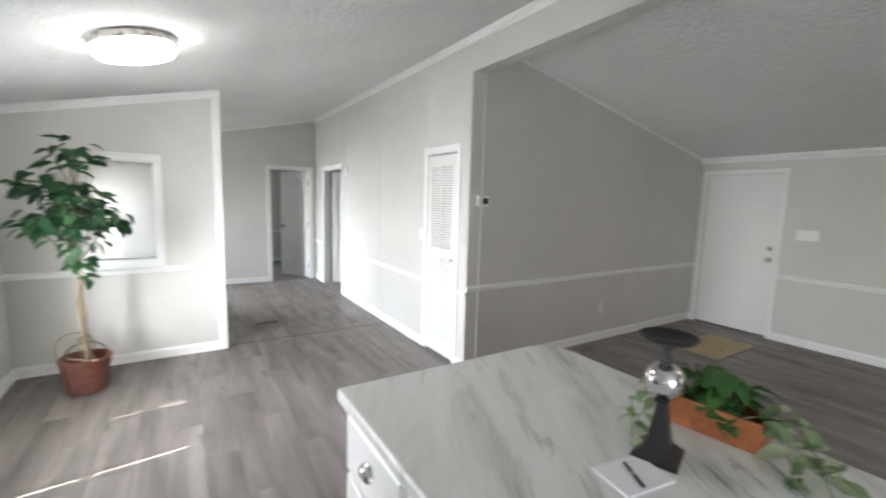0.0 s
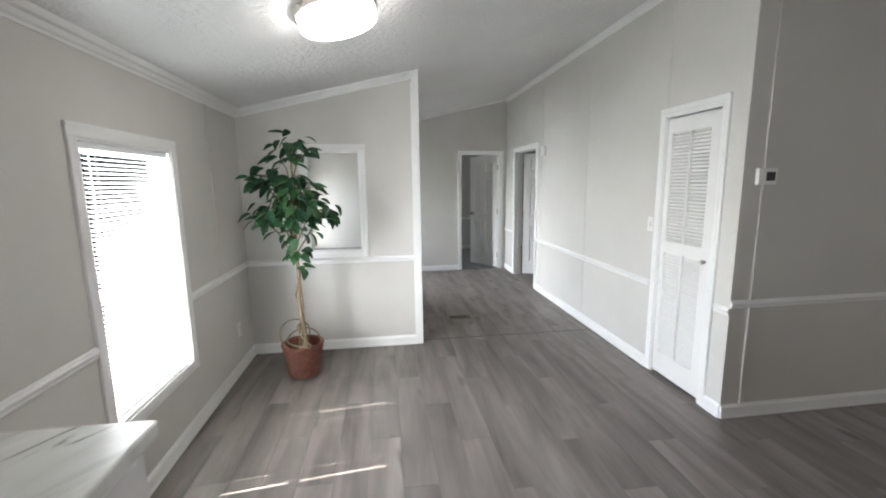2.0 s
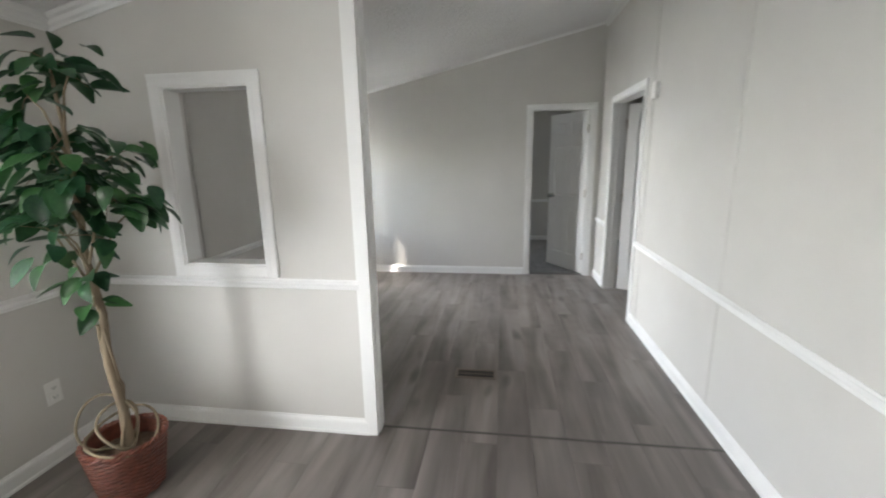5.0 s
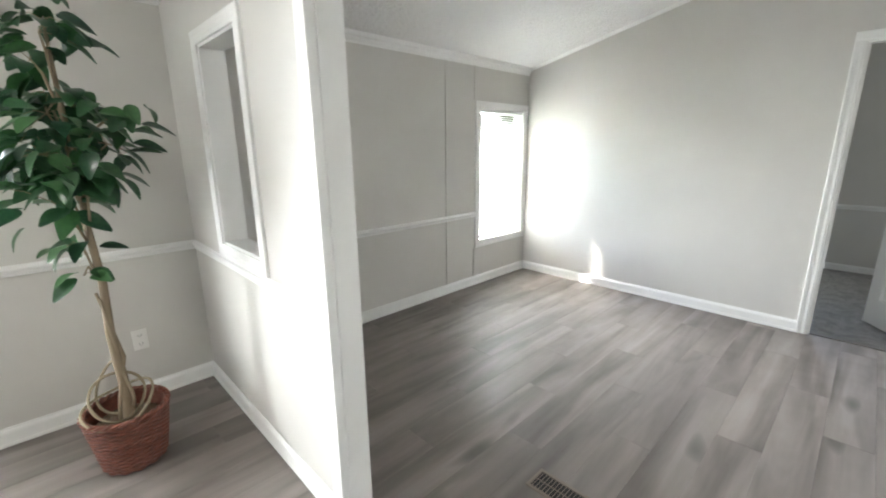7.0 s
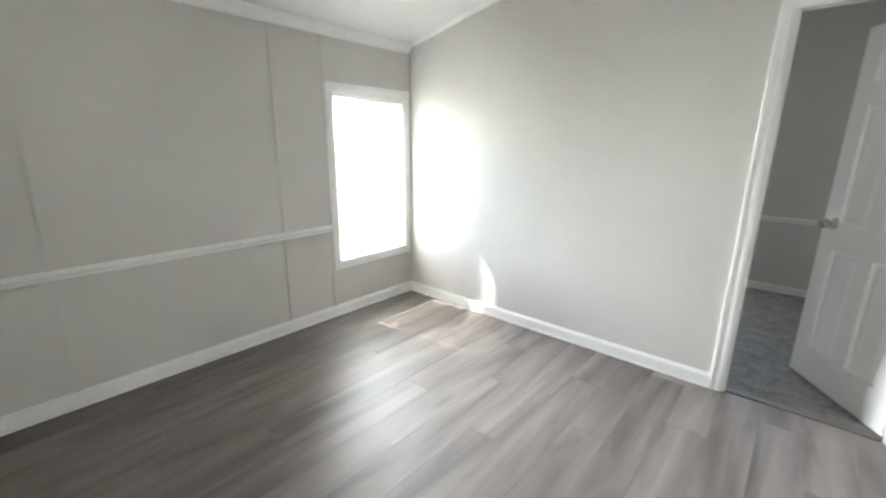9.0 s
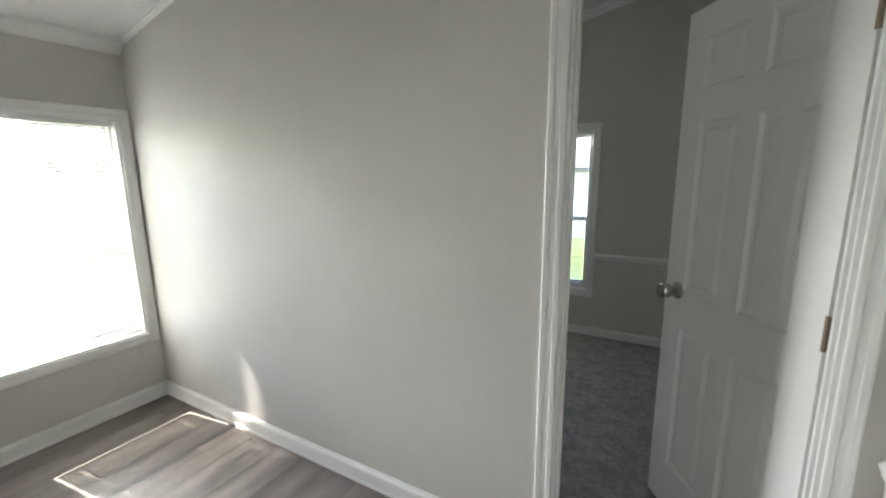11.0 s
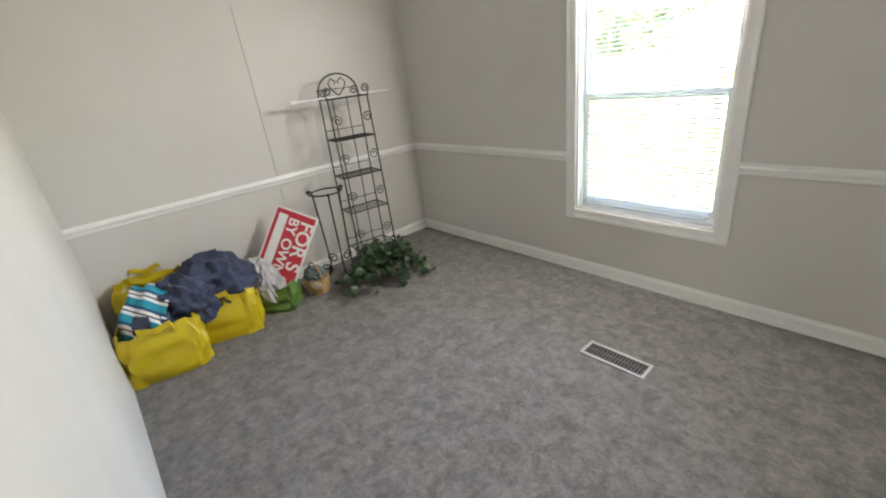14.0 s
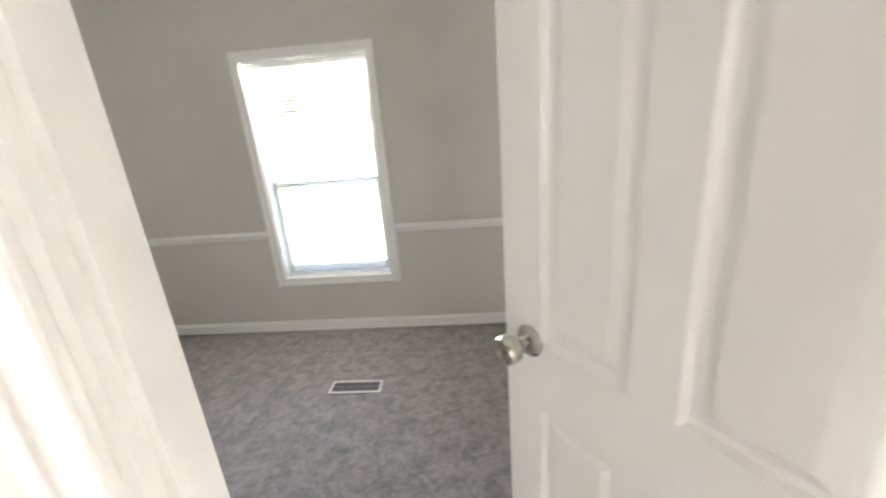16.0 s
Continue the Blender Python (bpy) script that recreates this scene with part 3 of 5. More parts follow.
side_door = thing("door_2", "white interior door standing open into a dim room", "door", pose(XR2 + 0.02, SD[1] - 0.02, 0.014, 0, 0, -28), kind="structure")
panel_leaf(side_door, 0.80, 1.955, ROWS6, [(0.11, 0.355), (0.445, 0.69)])
knob(side_door, 0.735, 0.90, -0.0175, -1, BRONZE)
for z in (0.22, 1.0, 1.76):
    hinge(side_door, z, side=-1)

entry = thing("door_4", "white steel entry door with lever lock and deadbolt, closed", "door", pose(XE + 0.05, ED[1], 0.012, 0, 0, -90), kind="structure")
EW = ED[1] - ED[0]
panel_leaf(entry, EW, ED[3] - 0.014, [(0.25, 0.83), (0.98, 1.52), (1.62, 1.80)], [(0.12, EW / 2 - 0.045), (EW / 2 + 0.045, EW - 0.12)], 0.044, 0.16)
knob(entry, EW - 0.07, 0.93, -0.022, -1, NICKEL, 0.027)
bm = bmesh.new()
lathe(bm, [(0, 0), (0.032, 0), (0.030, 0.012), (0.014, 0.016), (0.012, 0.026), (0, 0.026)], Matrix.Translation((EW - 0.07, -0.022, 1.06)) @ pose(0, 0, 0, 90, 0, 0))
part("deadbolt", bm, NICKEL, entry, "brushed metal deadbolt turn", True)
part("threshold", B((-0.02, EW + 0.02, -0.06, 0.05, -0.011, 0.004), bev=0.002), painted("dark_sill", (0.06, 0.055, 0.05), 0.5), entry)

# closet door with louvred panels
closet = thing("door_3", "white louvred closet door, closed, with round knob", "door", pose(XR + 0.022, CD[1] - 0.014, 0.02, 0, 0, -90), kind="structure")
CWD, CH = CD[1] - CD[0] - 0.028, CD[3] - 0.045
cols = [(0.050, CWD / 2 - 0.024), (CWD / 2 - 0.004, CWD - 0.078)]
bm = bmesh.new()
xs = [0.0] + [c for p in cols for c in p] + [CWD]
for a, b in zip(xs[0::2], xs[1::2]):
    box(bm, a, b, -0.016, 0.016, 0, CH, bev=0.0015)
for c0, c1 in cols:
    for a, b in ((0, 0.17), (0.965, 1.055), (1.845, CH)):
        box(bm, c0 - 0.002, c1 + 0.002, -0.0155, 0.0155, a, b)
    box(bm, c0 - 0.003, c1 + 0.003, 0.006, 0.010, 0.15, 0.98)
    box(bm, c0 - 0.003, c1 + 0.003, 0.006, 0.010, 1.03, 1.86)
leaf = part("leaf", bm, DOORW, closet)
for k, (c0, c1) in enumerate(cols):
    bm = bmesh.new()
    box(bm, -(c1 - c0) / 2, (c1 - c0) / 2, -0.0155, 0.012, -0.003, 0.003)
    bmesh.ops.recalc_face_normals(bm, faces=bm.faces)
    me = bpy.data.meshes.new("louvre_slat")
    bm.to_mesh(me)
    bm.free()
    me.materials.append(DOORW)
    for z0, z1, ang in ((0.185, 0.955, 42), (1.07, 1.84, 32)):
        z = z0
        while z < z1:
            s = new("louvre_slat", me)
            s.parent = leaf
            s.matrix_basis = pose((c0 + c1) / 2, 0, z, ang + random.uniform(-1.5, 1.5), 0, 0)
            z += 0.0245
bm = bmesh.new()
lathe(bm, [(0, 0), (0.010, 0), (0.008, 0.010), (0.015, 0.018), (0.017, 0.024), (0.012, 0.030), (0, 0.031)], Matrix.Translation((CWD - 0.035, -0.016, 0.965)) @ pose(0, 0, 0, 90, 0, 0))
part("door_knob", bm, NICKEL, closet, "small round metal knob", True)


# ---------------------------------------------------------------- ceiling lamps
def flush_lamp(m, glow, watts, label):
    lamp = thing("ceiling_light", label, "ceiling light", m)
    bm = bmesh.new()
    lathe(bm, [(0, 0.02), (0.196, 0.02), (0.204, 0.010), (0.204, -0.018), (0.200, -0.022), (0.190, -0.022)], n=40)
    part("metal_ring", bm, NICKEL, lamp, "brushed nickel ring", True)
    bm = bmesh.new()
    lathe(bm, [(0.190, -0.020), (0.190, -0.058), (0.180, -0.072), (0.140, -0.080), (0, -0.082)], n=40)
    part("diffuser", bm, glow, lamp, "glowing white acrylic drum", True)


SLOPE = -math.degrees(math.atan(0.228))
flush_lamp(pose(1.02, 2.60, ceil_z(1.02) - 0.02, 0, SLOPE, 0), glow_material("lamp_glow", (1.0, 0.97, 0.92), 2.0), 0, "lit flush-mount drum ceiling light with nickel ring")
flush_lamp(pose(5.2, -1.1, ceil_z(5.2) - 0.02, 0, 10, 0), glow_material("lamp_glow_warm", (1.0, 0.76, 0.48), 1.3), 0, "lit warm flush-mount ceiling light in the living room")


# ---------------------------------------------------------------- kitchen counters
def worktop(x0, x1, y0, y1, z, label, radii=(0, 0, 0, 0)):
    """A marble-look laminate top with rounded plan corners, in the order of the turn from x0, y0."""
    bm = bmesh.new()
    outline = []
    for (cx, cy, sx, sy, a0), r in zip(((x0, y0, 1, 1, 180), (x1, y0, -1, 1, 270), (x1, y1, -1, -1, 0), (x0, y1, 1, -1, 90)), radii):
        n = 8 if r > 0.01 else 3
        r = max(r, 0.006)
        for i in range(n + 1):
            a = radians(a0 + 90 * i / n)
            outline.append((cx + sx * r + r * math.cos(a), cy + sy * r + r * math.sin(a)))
    rings = []
    mx, my = (x0 + x1) / 2, (y0 + y1) / 2
    for dz, shrink in ((-0.038, 0.0), (-0.006, 0.0), (-0.002, 0.003), (0.0, 0.008)):
        rings.append([bm.verts.new((x + (mx - x) * shrink / abs(x1 - x0) * 2, y + (my - y) * shrink / abs(y1 - y0) * 2, z + dz)) for x, y in outline])
    k = len(outline)
    for p, q in zip(rings, rings[1:]):
        for i in range(k):
            bm.faces.new((p[i], p[(i + 1) % k], q[(i + 1) % k], q[i]))
    bm.faces.new(rings[-1])
    bm.faces.new(rings[0][::-1])
    return tagged(solid("countertop", bm, MARBLE), label, "countertop")


def cup_pull(parent, m):
    """A half-round cup pull; its back lies in the plane y = 0, open side down."""
    bm = bmesh.new()
    n, rings = 12, []
    for i in range(n + 1):
        a = math.pi * i / n
        ring = []
        for j in range(7):
            b = math.pi / 2 * j / 6
            ring.append(bm.verts.new(m @ Vector((0.042 * math.cos(a), -0.026 * math.sin(b) * math.sin(a) ** 0.5 if 0 < i < n else 0, 0.036 * math.sin(a) * math.cos(b) - 0.010))))
        rings.append(ring)
    for p, q in zip(rings, rings[1:]):
        for j in range(6):
            f = (p[j], p[j + 1], q[j + 1], q[j])
            if len({tuple(v.co) for v in f}) > 3:
                bm.faces.new(f)
    part("cup_pull", bm, CHROME, parent, "shiny metal cup pull", True)


def drawer_front(parent, m, w, h):
    """A drawer front with a raised edge; x along, y outward (negative), z up, from its lower corner."""
    bm = bmesh.new()
    vs = [m @ Vector(p) for p in ((0, 0, 0), (w, 0, 0), (w, 0, h), (0, 0, h))]
    rings = [[bm.verts.new(v) for v in vs]]
    for inset, y in ((0.0, -0.016), (0.005, -0.019)):
        rings.append([bm.verts.new(m @ Vector(p)) for p in ((inset, y, inset), (w - inset, y, inset), (w - inset, y, h - inset), (inset, y, h - inset))])
    for p, q in zip(rings, rings[1:]):
        for i in range(4):
            bm.faces.new((p[i], p[(i + 1) % 4], q[(i + 1) % 4], q[i]))
    bm.faces.new(rings[-1])
    d = part("drawer_front", bm, CABW, parent)
    cup_pull(d, m @ Matrix.Translation((w / 2, -0.019, h * 0.55)))
    return d


island_top = worktop(1.635, 2.64, -1.35, 0.955, 0.91, "white and grey marble-look laminate island top", (0, 0.03, 0.14, 0.012))
island = thing("island_cabinet", "white kitchen island cabinet with drawers and cup pulls", "cabinet", pose(1.665, 0.905, 0))
part("body", B((0, 0.60, -2.2, 0, 0.09, 0.872)), CABW, island)
part("plinth", B((0.05, 0.58, -2.18, -0.03, 0, 0.09)), CABW, island)
for y in (-0.42, -0.86, -1.30):
    for z, h in ((0.66, 0.185), (0.42, 0.22), (0.11, 0.29)):
        drawer_front(island, Matrix.Translation((0, y + 0.40, z)) @ pose(0, 0, 0, 0, 0, -90), 0.39, h)

side_top = worktop(0.002, 0.60, -2.6, 1.512, 0.91, "white and grey marble-look laminate counter top", (0, 0, 0.01, 0))
base_cab = thing("base_cabinet", "white base cabinet with two drawers and cup pulls", "cabinet", pose(0.56, 1.48, 0))
part("body", B((-0.55, 0, -0.42, 0, 0.09, 0.872)), CABW, base_cab)
part("plinth", B((-0.55, -0.06, -0.42, -0.01, 0, 0.09)), CABW, base_cab)
for z, h in ((0.655, 0.195), (0.42, 0.22), (0.11, 0.29)):
    drawer_front(base_cab, Matrix.Translation((0, -0.410, z)) @ pose(0, 0, 0, 0, 0, 90), 0.395, h)
washer = thing("dishwasher", "black dishwasher under the marble-look counter", "dishwasher", pose(0.56, 1.055, 0))
part("body", B((-0.54, -0.005, -0.60, 0, 0.06, 0.868)), DARKP, washer)
part("door", B((-0.004, 0.022, -0.598, -0.002, 0.10, 0.74), bev=0.004), DARKP, washer)
part("control_panel", B((-0.004, 0.028, -0.598, -0.002, 0.75, 0.866), bev=0.004), painted("black_gloss", (0.012, 0.012, 0.014), 0.12), washer, "glossy black control panel")
low_cab = thing("base_cabinet", "white base cabinet beside the dishwasher", "cabinet", pose(0.56, 0.45, 0))
part("body", B((-0.55, 0, -3.1, 0, 0.09, 0.872)), CABW, low_cab)

upper = thing("wall_cabinet", "white raised-panel wall cabinet with round knobs", "cabinet", pose(0, 1.40, 1.392))
part("body", B((0, 0.30, -0.92, 0, 0, 0.74)), CABW, upper)
for y in (-0.46, -0.915):
    d = new("door")
    d.parent = upper
    d.matrix_basis = pose(0.312, y, 0.005, 0, 0, 90)
    leaf = panel_leaf(d, 0.445, 0.73, [(0.065, 0.665)], [(0.065, 0.38)], 0.022)
    bm = bmesh.new()
    lathe(bm, [(0, 0), (0.009, 0), (0.007, 0.010), (0.016, 0.018), (0.018, 0.026), (0.010, 0.032), (0, 0.033)], Matrix.Translation((0.03 if y > -0.5 else 0.415, -0.011, 0.04)) @ pose(0, 0, 0, 90, 0, 0))
    part("cabinet_knob", bm, CHROME, leaf, "shiny round metal knob", True)

# ---------------------------------------------------------------- outside
GRASS_N = Nodes("lawn")
gv = GRASS_N.coords()
ga, gb = GRASS_N.noise(gv, 0.35, 4.0), GRASS_N.noise(gv, 30.0, 4.0, 0.7)
gc = GRASS_N.ramp(ga, [(0.3, (0.095, 0.15, 0.035)), (0.7, (0.17, 0.23, 0.06))])
GRASS_N.bump(gb, 0.8, 0.05)
LAWN = GRASS_N.out(GRASS_N.mix(0.4, gc, GRASS_N.ramp(gb, [(0.3, (0.07, 0.11, 0.03)), (0.7, (0.24, 0.27, 0.09))])), 0.9)
bm = bmesh.new()
bmesh.ops.create_grid(bm, x_segments=4, y_segments=4, size=900)
for v in bm.verts:
    v.co.z = -1.1
structure("ground", bm, LAWN, "sunlit mown green lawn around the home", "lawn")


# ---------------------------------------------------------------- neighbour, trees
SIDING = painted("white_siding", (0.78, 0.77, 0.75), 0.6, 0.04)
ROOFM = painted("grey_shingle", (0.10, 0.095, 0.10), 0.85, 0.15, 3.0, 0.3, 40.0)
BOARD = painted("raw_plywood", (0.52, 0.29, 0.09), 0.7, 0.12, 3.0)
LEAF_N = Nodes("far_foliage")
leaf_mix, leaf_thru = LEAF_N.t.nodes.new("ShaderNodeMixShader"), LEAF_N.add("BsdfTranslucent")
leaf_col = LEAF_N.ramp(LEAF_N.noise(LEAF_N.coords(), 1.2, 4.0), [(0.3, (0.075, 0.10, 0.05)), (0.7, (0.12, 0.16, 0.085))])
LEAF_N.link(leaf_col, leaf_thru.inputs[0])
leaf_mix.inputs[0].default_value = 0.5
LEAF_N.link(LEAF_N.b.outputs[0], leaf_mix.inputs[1])
LEAF_N.link(leaf_thru.outputs[0], leaf_mix.inputs[2])
LEAF_N.link(leaf_mix.outputs[0], LEAF_N.t.nodes["Material Output"].inputs[0])
LEAF_FAR = LEAF_N.out(leaf_col, 0.8)
BARK = painted("tree_bark", (0.13, 0.10, 0.075), 0.9, 0.2, 9.0, 0.5, 40.0)
house = thing("neighbour_house", "white-sided low house with grey shingle roof on the lawn", "house", pose(-3.3, 22.0, -1.1))
bm = bmesh.new()
for i in range(17):
    z = i * 0.147
    box(bm, 0, 9.0, 0.0, 0.06, z, z + 0.146)
    box(bm, 0.0, 9.0, -0.012, 0.0, z, z + 0.02)
box(bm, 0, 9.0, 0.06, 6.0, 0, 2.5)
part("wall", bm, SIDING, house)
bm = bmesh.new()
r = [bm.verts.new(p) for p in ((-0.2, -0.3, 2.44), (9.2, -0.3, 2.44), (9.2, 6.3, 2.44), (-0.2, 6.3, 2.44), (2.9, 3.0, 4.3), (6.3, 3.0, 4.3), (-0.2, -0.3, 2.58), (9.2, -0.3, 2.58), (9.2, 6.3, 2.58), (-0.2, 6.3, 2.58))]
for f in ((3, 2, 1, 0), (0, 1, 7, 6), (1, 2, 8, 7), (2, 3, 9, 8), (3, 0, 6, 9), (6, 7, 5, 4), (7, 8, 5), (8, 9, 4, 5), (9, 6, 4)):
    bm.faces.new([r[i] for i in f])
part("roof", bm, ROOFM, house, "grey shingle hip roof")
part("boarded_window", B((1.84, 2.55, -0.04, -0.012, 0.98, 1.52), bev=0.01), BOARD, house, "orange-brown plywood board on the siding")


def tree(m, height, seed):
    rnd = random.Random(seed)
    t = thing("tree", "distant leafy green tree beyond the lawn", "tree", m, group="trees beyond the lawn")
    bm = bmesh.new()
    tube(bm, [(0, 0, 0), (0.05, 0.02, height * 0.3), (-0.03, 0.04, height * 0.75)], height * 0.028, 8, height * 0.008)
    tips = []
    for i in range(14):
        a, z = rnd.uniform(0, 6.28), height * rnd.uniform(0.05, 0.62)
        tip = Vector((math.cos(a) * height * rnd.uniform(0.14, 0.28), math.sin(a) * height * rnd.uniform(0.14, 0.28), z + height * rnd.uniform(0.10, 0.3)))
        tube(bm, [(0, 0, z), tip * 0.5 + Vector((0, 0, z * 0.5 + 0.1)), tip], height * 0.010, 5, height * 0.003)
        tips.append(tip)
    part("trunk", bm, BARK, t, "rough brown trunk with limbs")
    bm = bmesh.new()
    for i in range(1500):
        c = rnd.choice(tips) if i % 4 else Vector((0, 0, height * 0.82))
        p = c + Vector((rnd.gauss(0, 1), rnd.gauss(0, 1), rnd.gauss(0, 0.8))) * height * 0.085
        s = height * rnd.uniform(0.025, 0.055)
        q = Euler((rnd.uniform(0, 6.3), rnd.uniform(0, 6.3), rnd.uniform(0, 6.3))).to_matrix()
        vs = [bm.verts.new(p + q @ Vector(v) * s) for v in ((-1, 0, 0), (0, -0.6, 0.2), (1, 0, 0), (0, 0.6, 0.2))]
        bm.faces.new(vs)
    part("crown", bm, LEAF_FAR, t, "uneven green crown of small leaves")


for i in range(18):
    tree(pose(-44 + i * 3.0 + random.uniform(-1.5, 1.5), 96 + random.uniform(-8, 12), -1.1), random.uniform(7.5, 11.5), 40 + i)
for i in range(7):
    tree(pose(-88 + random.uniform(-5, 6), 2 + i * 10 + random.uniform(-3, 3), -1.1), random.uniform(5.5, 9.5), 70 + i)

# ---------------------------------------------------------------- wall seams, plates, vents
SEAM = WALL


def batten(axis, face, out, a, z0, z1, parent, w=0.022):
    t = 0.009 if w > 0.02 else 0.0045
    o = out[0] if axis == "y" else out[1]
    lo, hi = sorted((face + 0.0005 * o, face + t * o))
    blk = (lo, hi, a - w / 2, a + w / 2, z0, z1) if axis == "y" else (a - w / 2, a + w / 2, lo, hi, z0, z1)
    part("batten_strip", B(blk, bev=0.0008), SEAM, parent, "painted strip over a panel joint")


for y in (5.043, 6.262):
    batten("y", 0.0, W, y, 0.752, 2.09, wall_west)
    batten("y", 0.0, W, y, 0.092, 0.70, wall_west)
batten("y", 0.0, W, 3.60, 0.87, 2.09, wall_west)
for y in (8.67,):
    batten("y", 0.0, W, y, 0.732, 2.09, wall_west, 0.010)
    batten("y", 0.0, W, y, 0.08, 0.680, wall_west, 0.010)
batten("y", 0.0, W, 6.640, 1.795, 2.09, wall_west)
batten("y", 0.0, W, 6.640, 0.092, 0.380, wall_west)
for y, z0 in ((5.82, 0.74), (4.55, 0.74), (3.325, 2.06)):
    batten("y", XR, E_, y, z0, 2.75, wall_middle, 0.014)
for y in (4.55, 5.82):
    batten("y", XR, E_, y, 0.092, 0.685, wall_middle, 0.014)
for x in (3.47, 4.66, 5.88):
    batten("x", YT, S_, x, 0.787, ceil_z(x) - 0.02, wall_living)
    batten("x", YT, S_, x, 0.092, 0.735, wall_living)


def plate(name, m, label, category, w=0.07, h=0.115, toggle="rocker"):
    """A wall plate: x along the wall, -y into the room, from its centre."""
    p = thing(name, label, category, m)
    part("cover_plate", B((-w / 2, w / 2, -0.006, 0, -h / 2, h / 2), bev=0.002), PLASTIC, p)
    if toggle == "switch":
        part("toggle", B((-0.005, 0.005, -0.016, -0.006, -0.004, 0.014), bev=0.0015), PLASTIC, p)
        # shade of the toggle's slot, painted as a thin grey block on the plate
        part("slot", B((-0.008, 0.008, -0.0068, -0.006, -0.017, 0.017)), painted("plate_shadow", (0.45, 0.44, 0.42), 0.5), p)
    elif toggle == "outlet":
        for z in (-0.024, 0.024):
            sock = part("socket", B((-0.016, 0.016, -0.0085, -0.006, z - 0.014, z + 0.014), bev=0.0012), PLASTIC, p)
            # slots aren't cut: raised dark blocks stand for the shade inside them
            part("socket_slots", B((-0.008, -0.0055, -0.0092, -0.0085, z - 0.004, z + 0.006), (0.0055, 0.008, -0.0092, -0.0085, z - 0.004, z + 0.006), (-0.002, 0.002, -0.0092, -0.0085, z - 0.011, z - 0.007)), DARKP, sock)
    elif toggle == "double":
        for x in (-w / 5, w / 5):
            part("toggle", B((x - 0.005, x + 0.005, -0.016, -0.006, -0.004, 0.014), bev=0.0015), PLASTIC, p)
    return p


ON_W, ON_M, ON_E = 90, -90, -90
plate("wall_outlet", pose(0, 3.86, 0.355, 0, 0, 90), "white duplex outlet on the greige wall", "outlet", toggle="outlet")
plate("wall_outlet", pose(5.22, YT, 0.37), "white duplex outlet low on the living room wall", "outlet", toggle="outlet")
plate("wall_outlet", pose(0, 4.58, 0.36, 0, 0, 90), "white duplex outlet near the partition", "outlet", toggle="outlet")
plate("wall_outlet", pose(0, 1.42, 1.04, 0, 0, 90), "white outlet above the counter", "outlet", toggle="outlet")
plate("light_switch", pose(XR, 3.43, 1.185, 0, 0, -90), "white toggle light switch beside the closet", "light switch", toggle="switch")
plate("light_switch", pose(XE, 1.40, 1.26, 0, 0, -90), "wide white switch plate beside the entry door", "light switch", 0.20, 0.115, "double")

thermo = thing("thermostat", "white wall thermostat with dark display", "thermostat", pose(3.47, YT, 1.545))
part("case", B((-0.062, 0.062, -0.028, -0.0032, -0.048, 0.048), bev=0.005), PLASTIC, thermo)
part("display", B((-0.012, 0.048, -0.0295, -0.028, -0.026, 0.026), bev=0.0006), DARKP, thermo, "dark glossy display")
chime = thing("door_chime", "small white detector box high on the wall", "detector", pose(XR, 5.74, 1.925, 0, 0, -90))
part("case", B((-0.045, 0.045, -0.032, 0, -0.062, 0.062), bev=0.012), PLASTIC, chime)


def floor_vent(m, w, d, slats, frame_mat, label, slat_mat=None):
    """A floor register: frame with louvres over a dark sheet painted as the duct's shade."""
    v = thing("floor_vent", label, "floor vent", m)
    e = 0.014
    part("frame", B((-w / 2, w / 2, -d / 2, -d / 2 + e, 0.0005, 0.005), (-w / 2, w / 2, d / 2 - e, d / 2, 0.0005, 0.005),
                    (-w / 2, -w / 2 + e, -d / 2 + e, d / 2 - e, 0.0005, 0.005), (w / 2 - e, w / 2, -d / 2 + e, d / 2 - e, 0.0005, 0.005)), frame_mat, v)
    # no hole in the floor: a near-black sheet gives the depth's shade
    part("duct", B((-w / 2 + e, w / 2 - e, -d / 2 + e, d / 2 - e, 0.0004, 0.0010)), DUCT_SHADE, v, "dark sheet painted as the shade in the duct")
    bm = bmesh.new()
    box(bm, -0.0012, 0.0012, -d / 2 + e, d / 2 - e, 0.0012, 0.004)
    bmesh.ops.recalc_face_normals(bm, faces=bm.faces)
    me = bpy.data.meshes.new("louvre")
    bm.to_mesh(me)
    bm.free()
    me.materials.append(slat_mat or frame_mat)
    for i in range(slats):
        s = new("louvre", me)
        s.parent = v
        s.matrix_basis = pose(-w / 2 + e + (w - 2 * e) * (i + 0.5) / slats, 0, 0)
    part("divider", B((-w / 2 + e, w / 2 - e, -0.0015, 0.0015, 0.0013, 0.0045)), slat_mat or frame_mat, v)


BROWNM = painted("brown_register", (0.19, 0.155, 0.125), 0.45, 0.08)
GREYM = painted("grey_register", (0.36, 0.34, 0.32), 0.45, 0.06)
floor_vent(pose(2.028, 4.90, 0.001), 0.275, 0.12, 16, BROWNM, "brown metal floor register in the vinyl planks")
floor_vent(pose(4.80, 2.42, 0.001), 0.28, 0.12, 16, BROWNM, "brown metal floor register in the living room")
floor_vent(pose(2.065, 9.16, 0.0055), 0.285, 0.105, 18, GREYM, "pale metal floor register in the bedroom carpet", painted("dim_louvre", (0.13, 0.125, 0.12), 0.5))

# raised joint across the floor at the partition
structure("floor_joint", B((1.553, XR - 0.017, 4.268, 4.282, -0.005, 0.0025), bev=0.001), painted("joint_strip", (0.075, 0.068, 0.062), 0.6), "dark expansion joint across the plank floor", "floor joint")

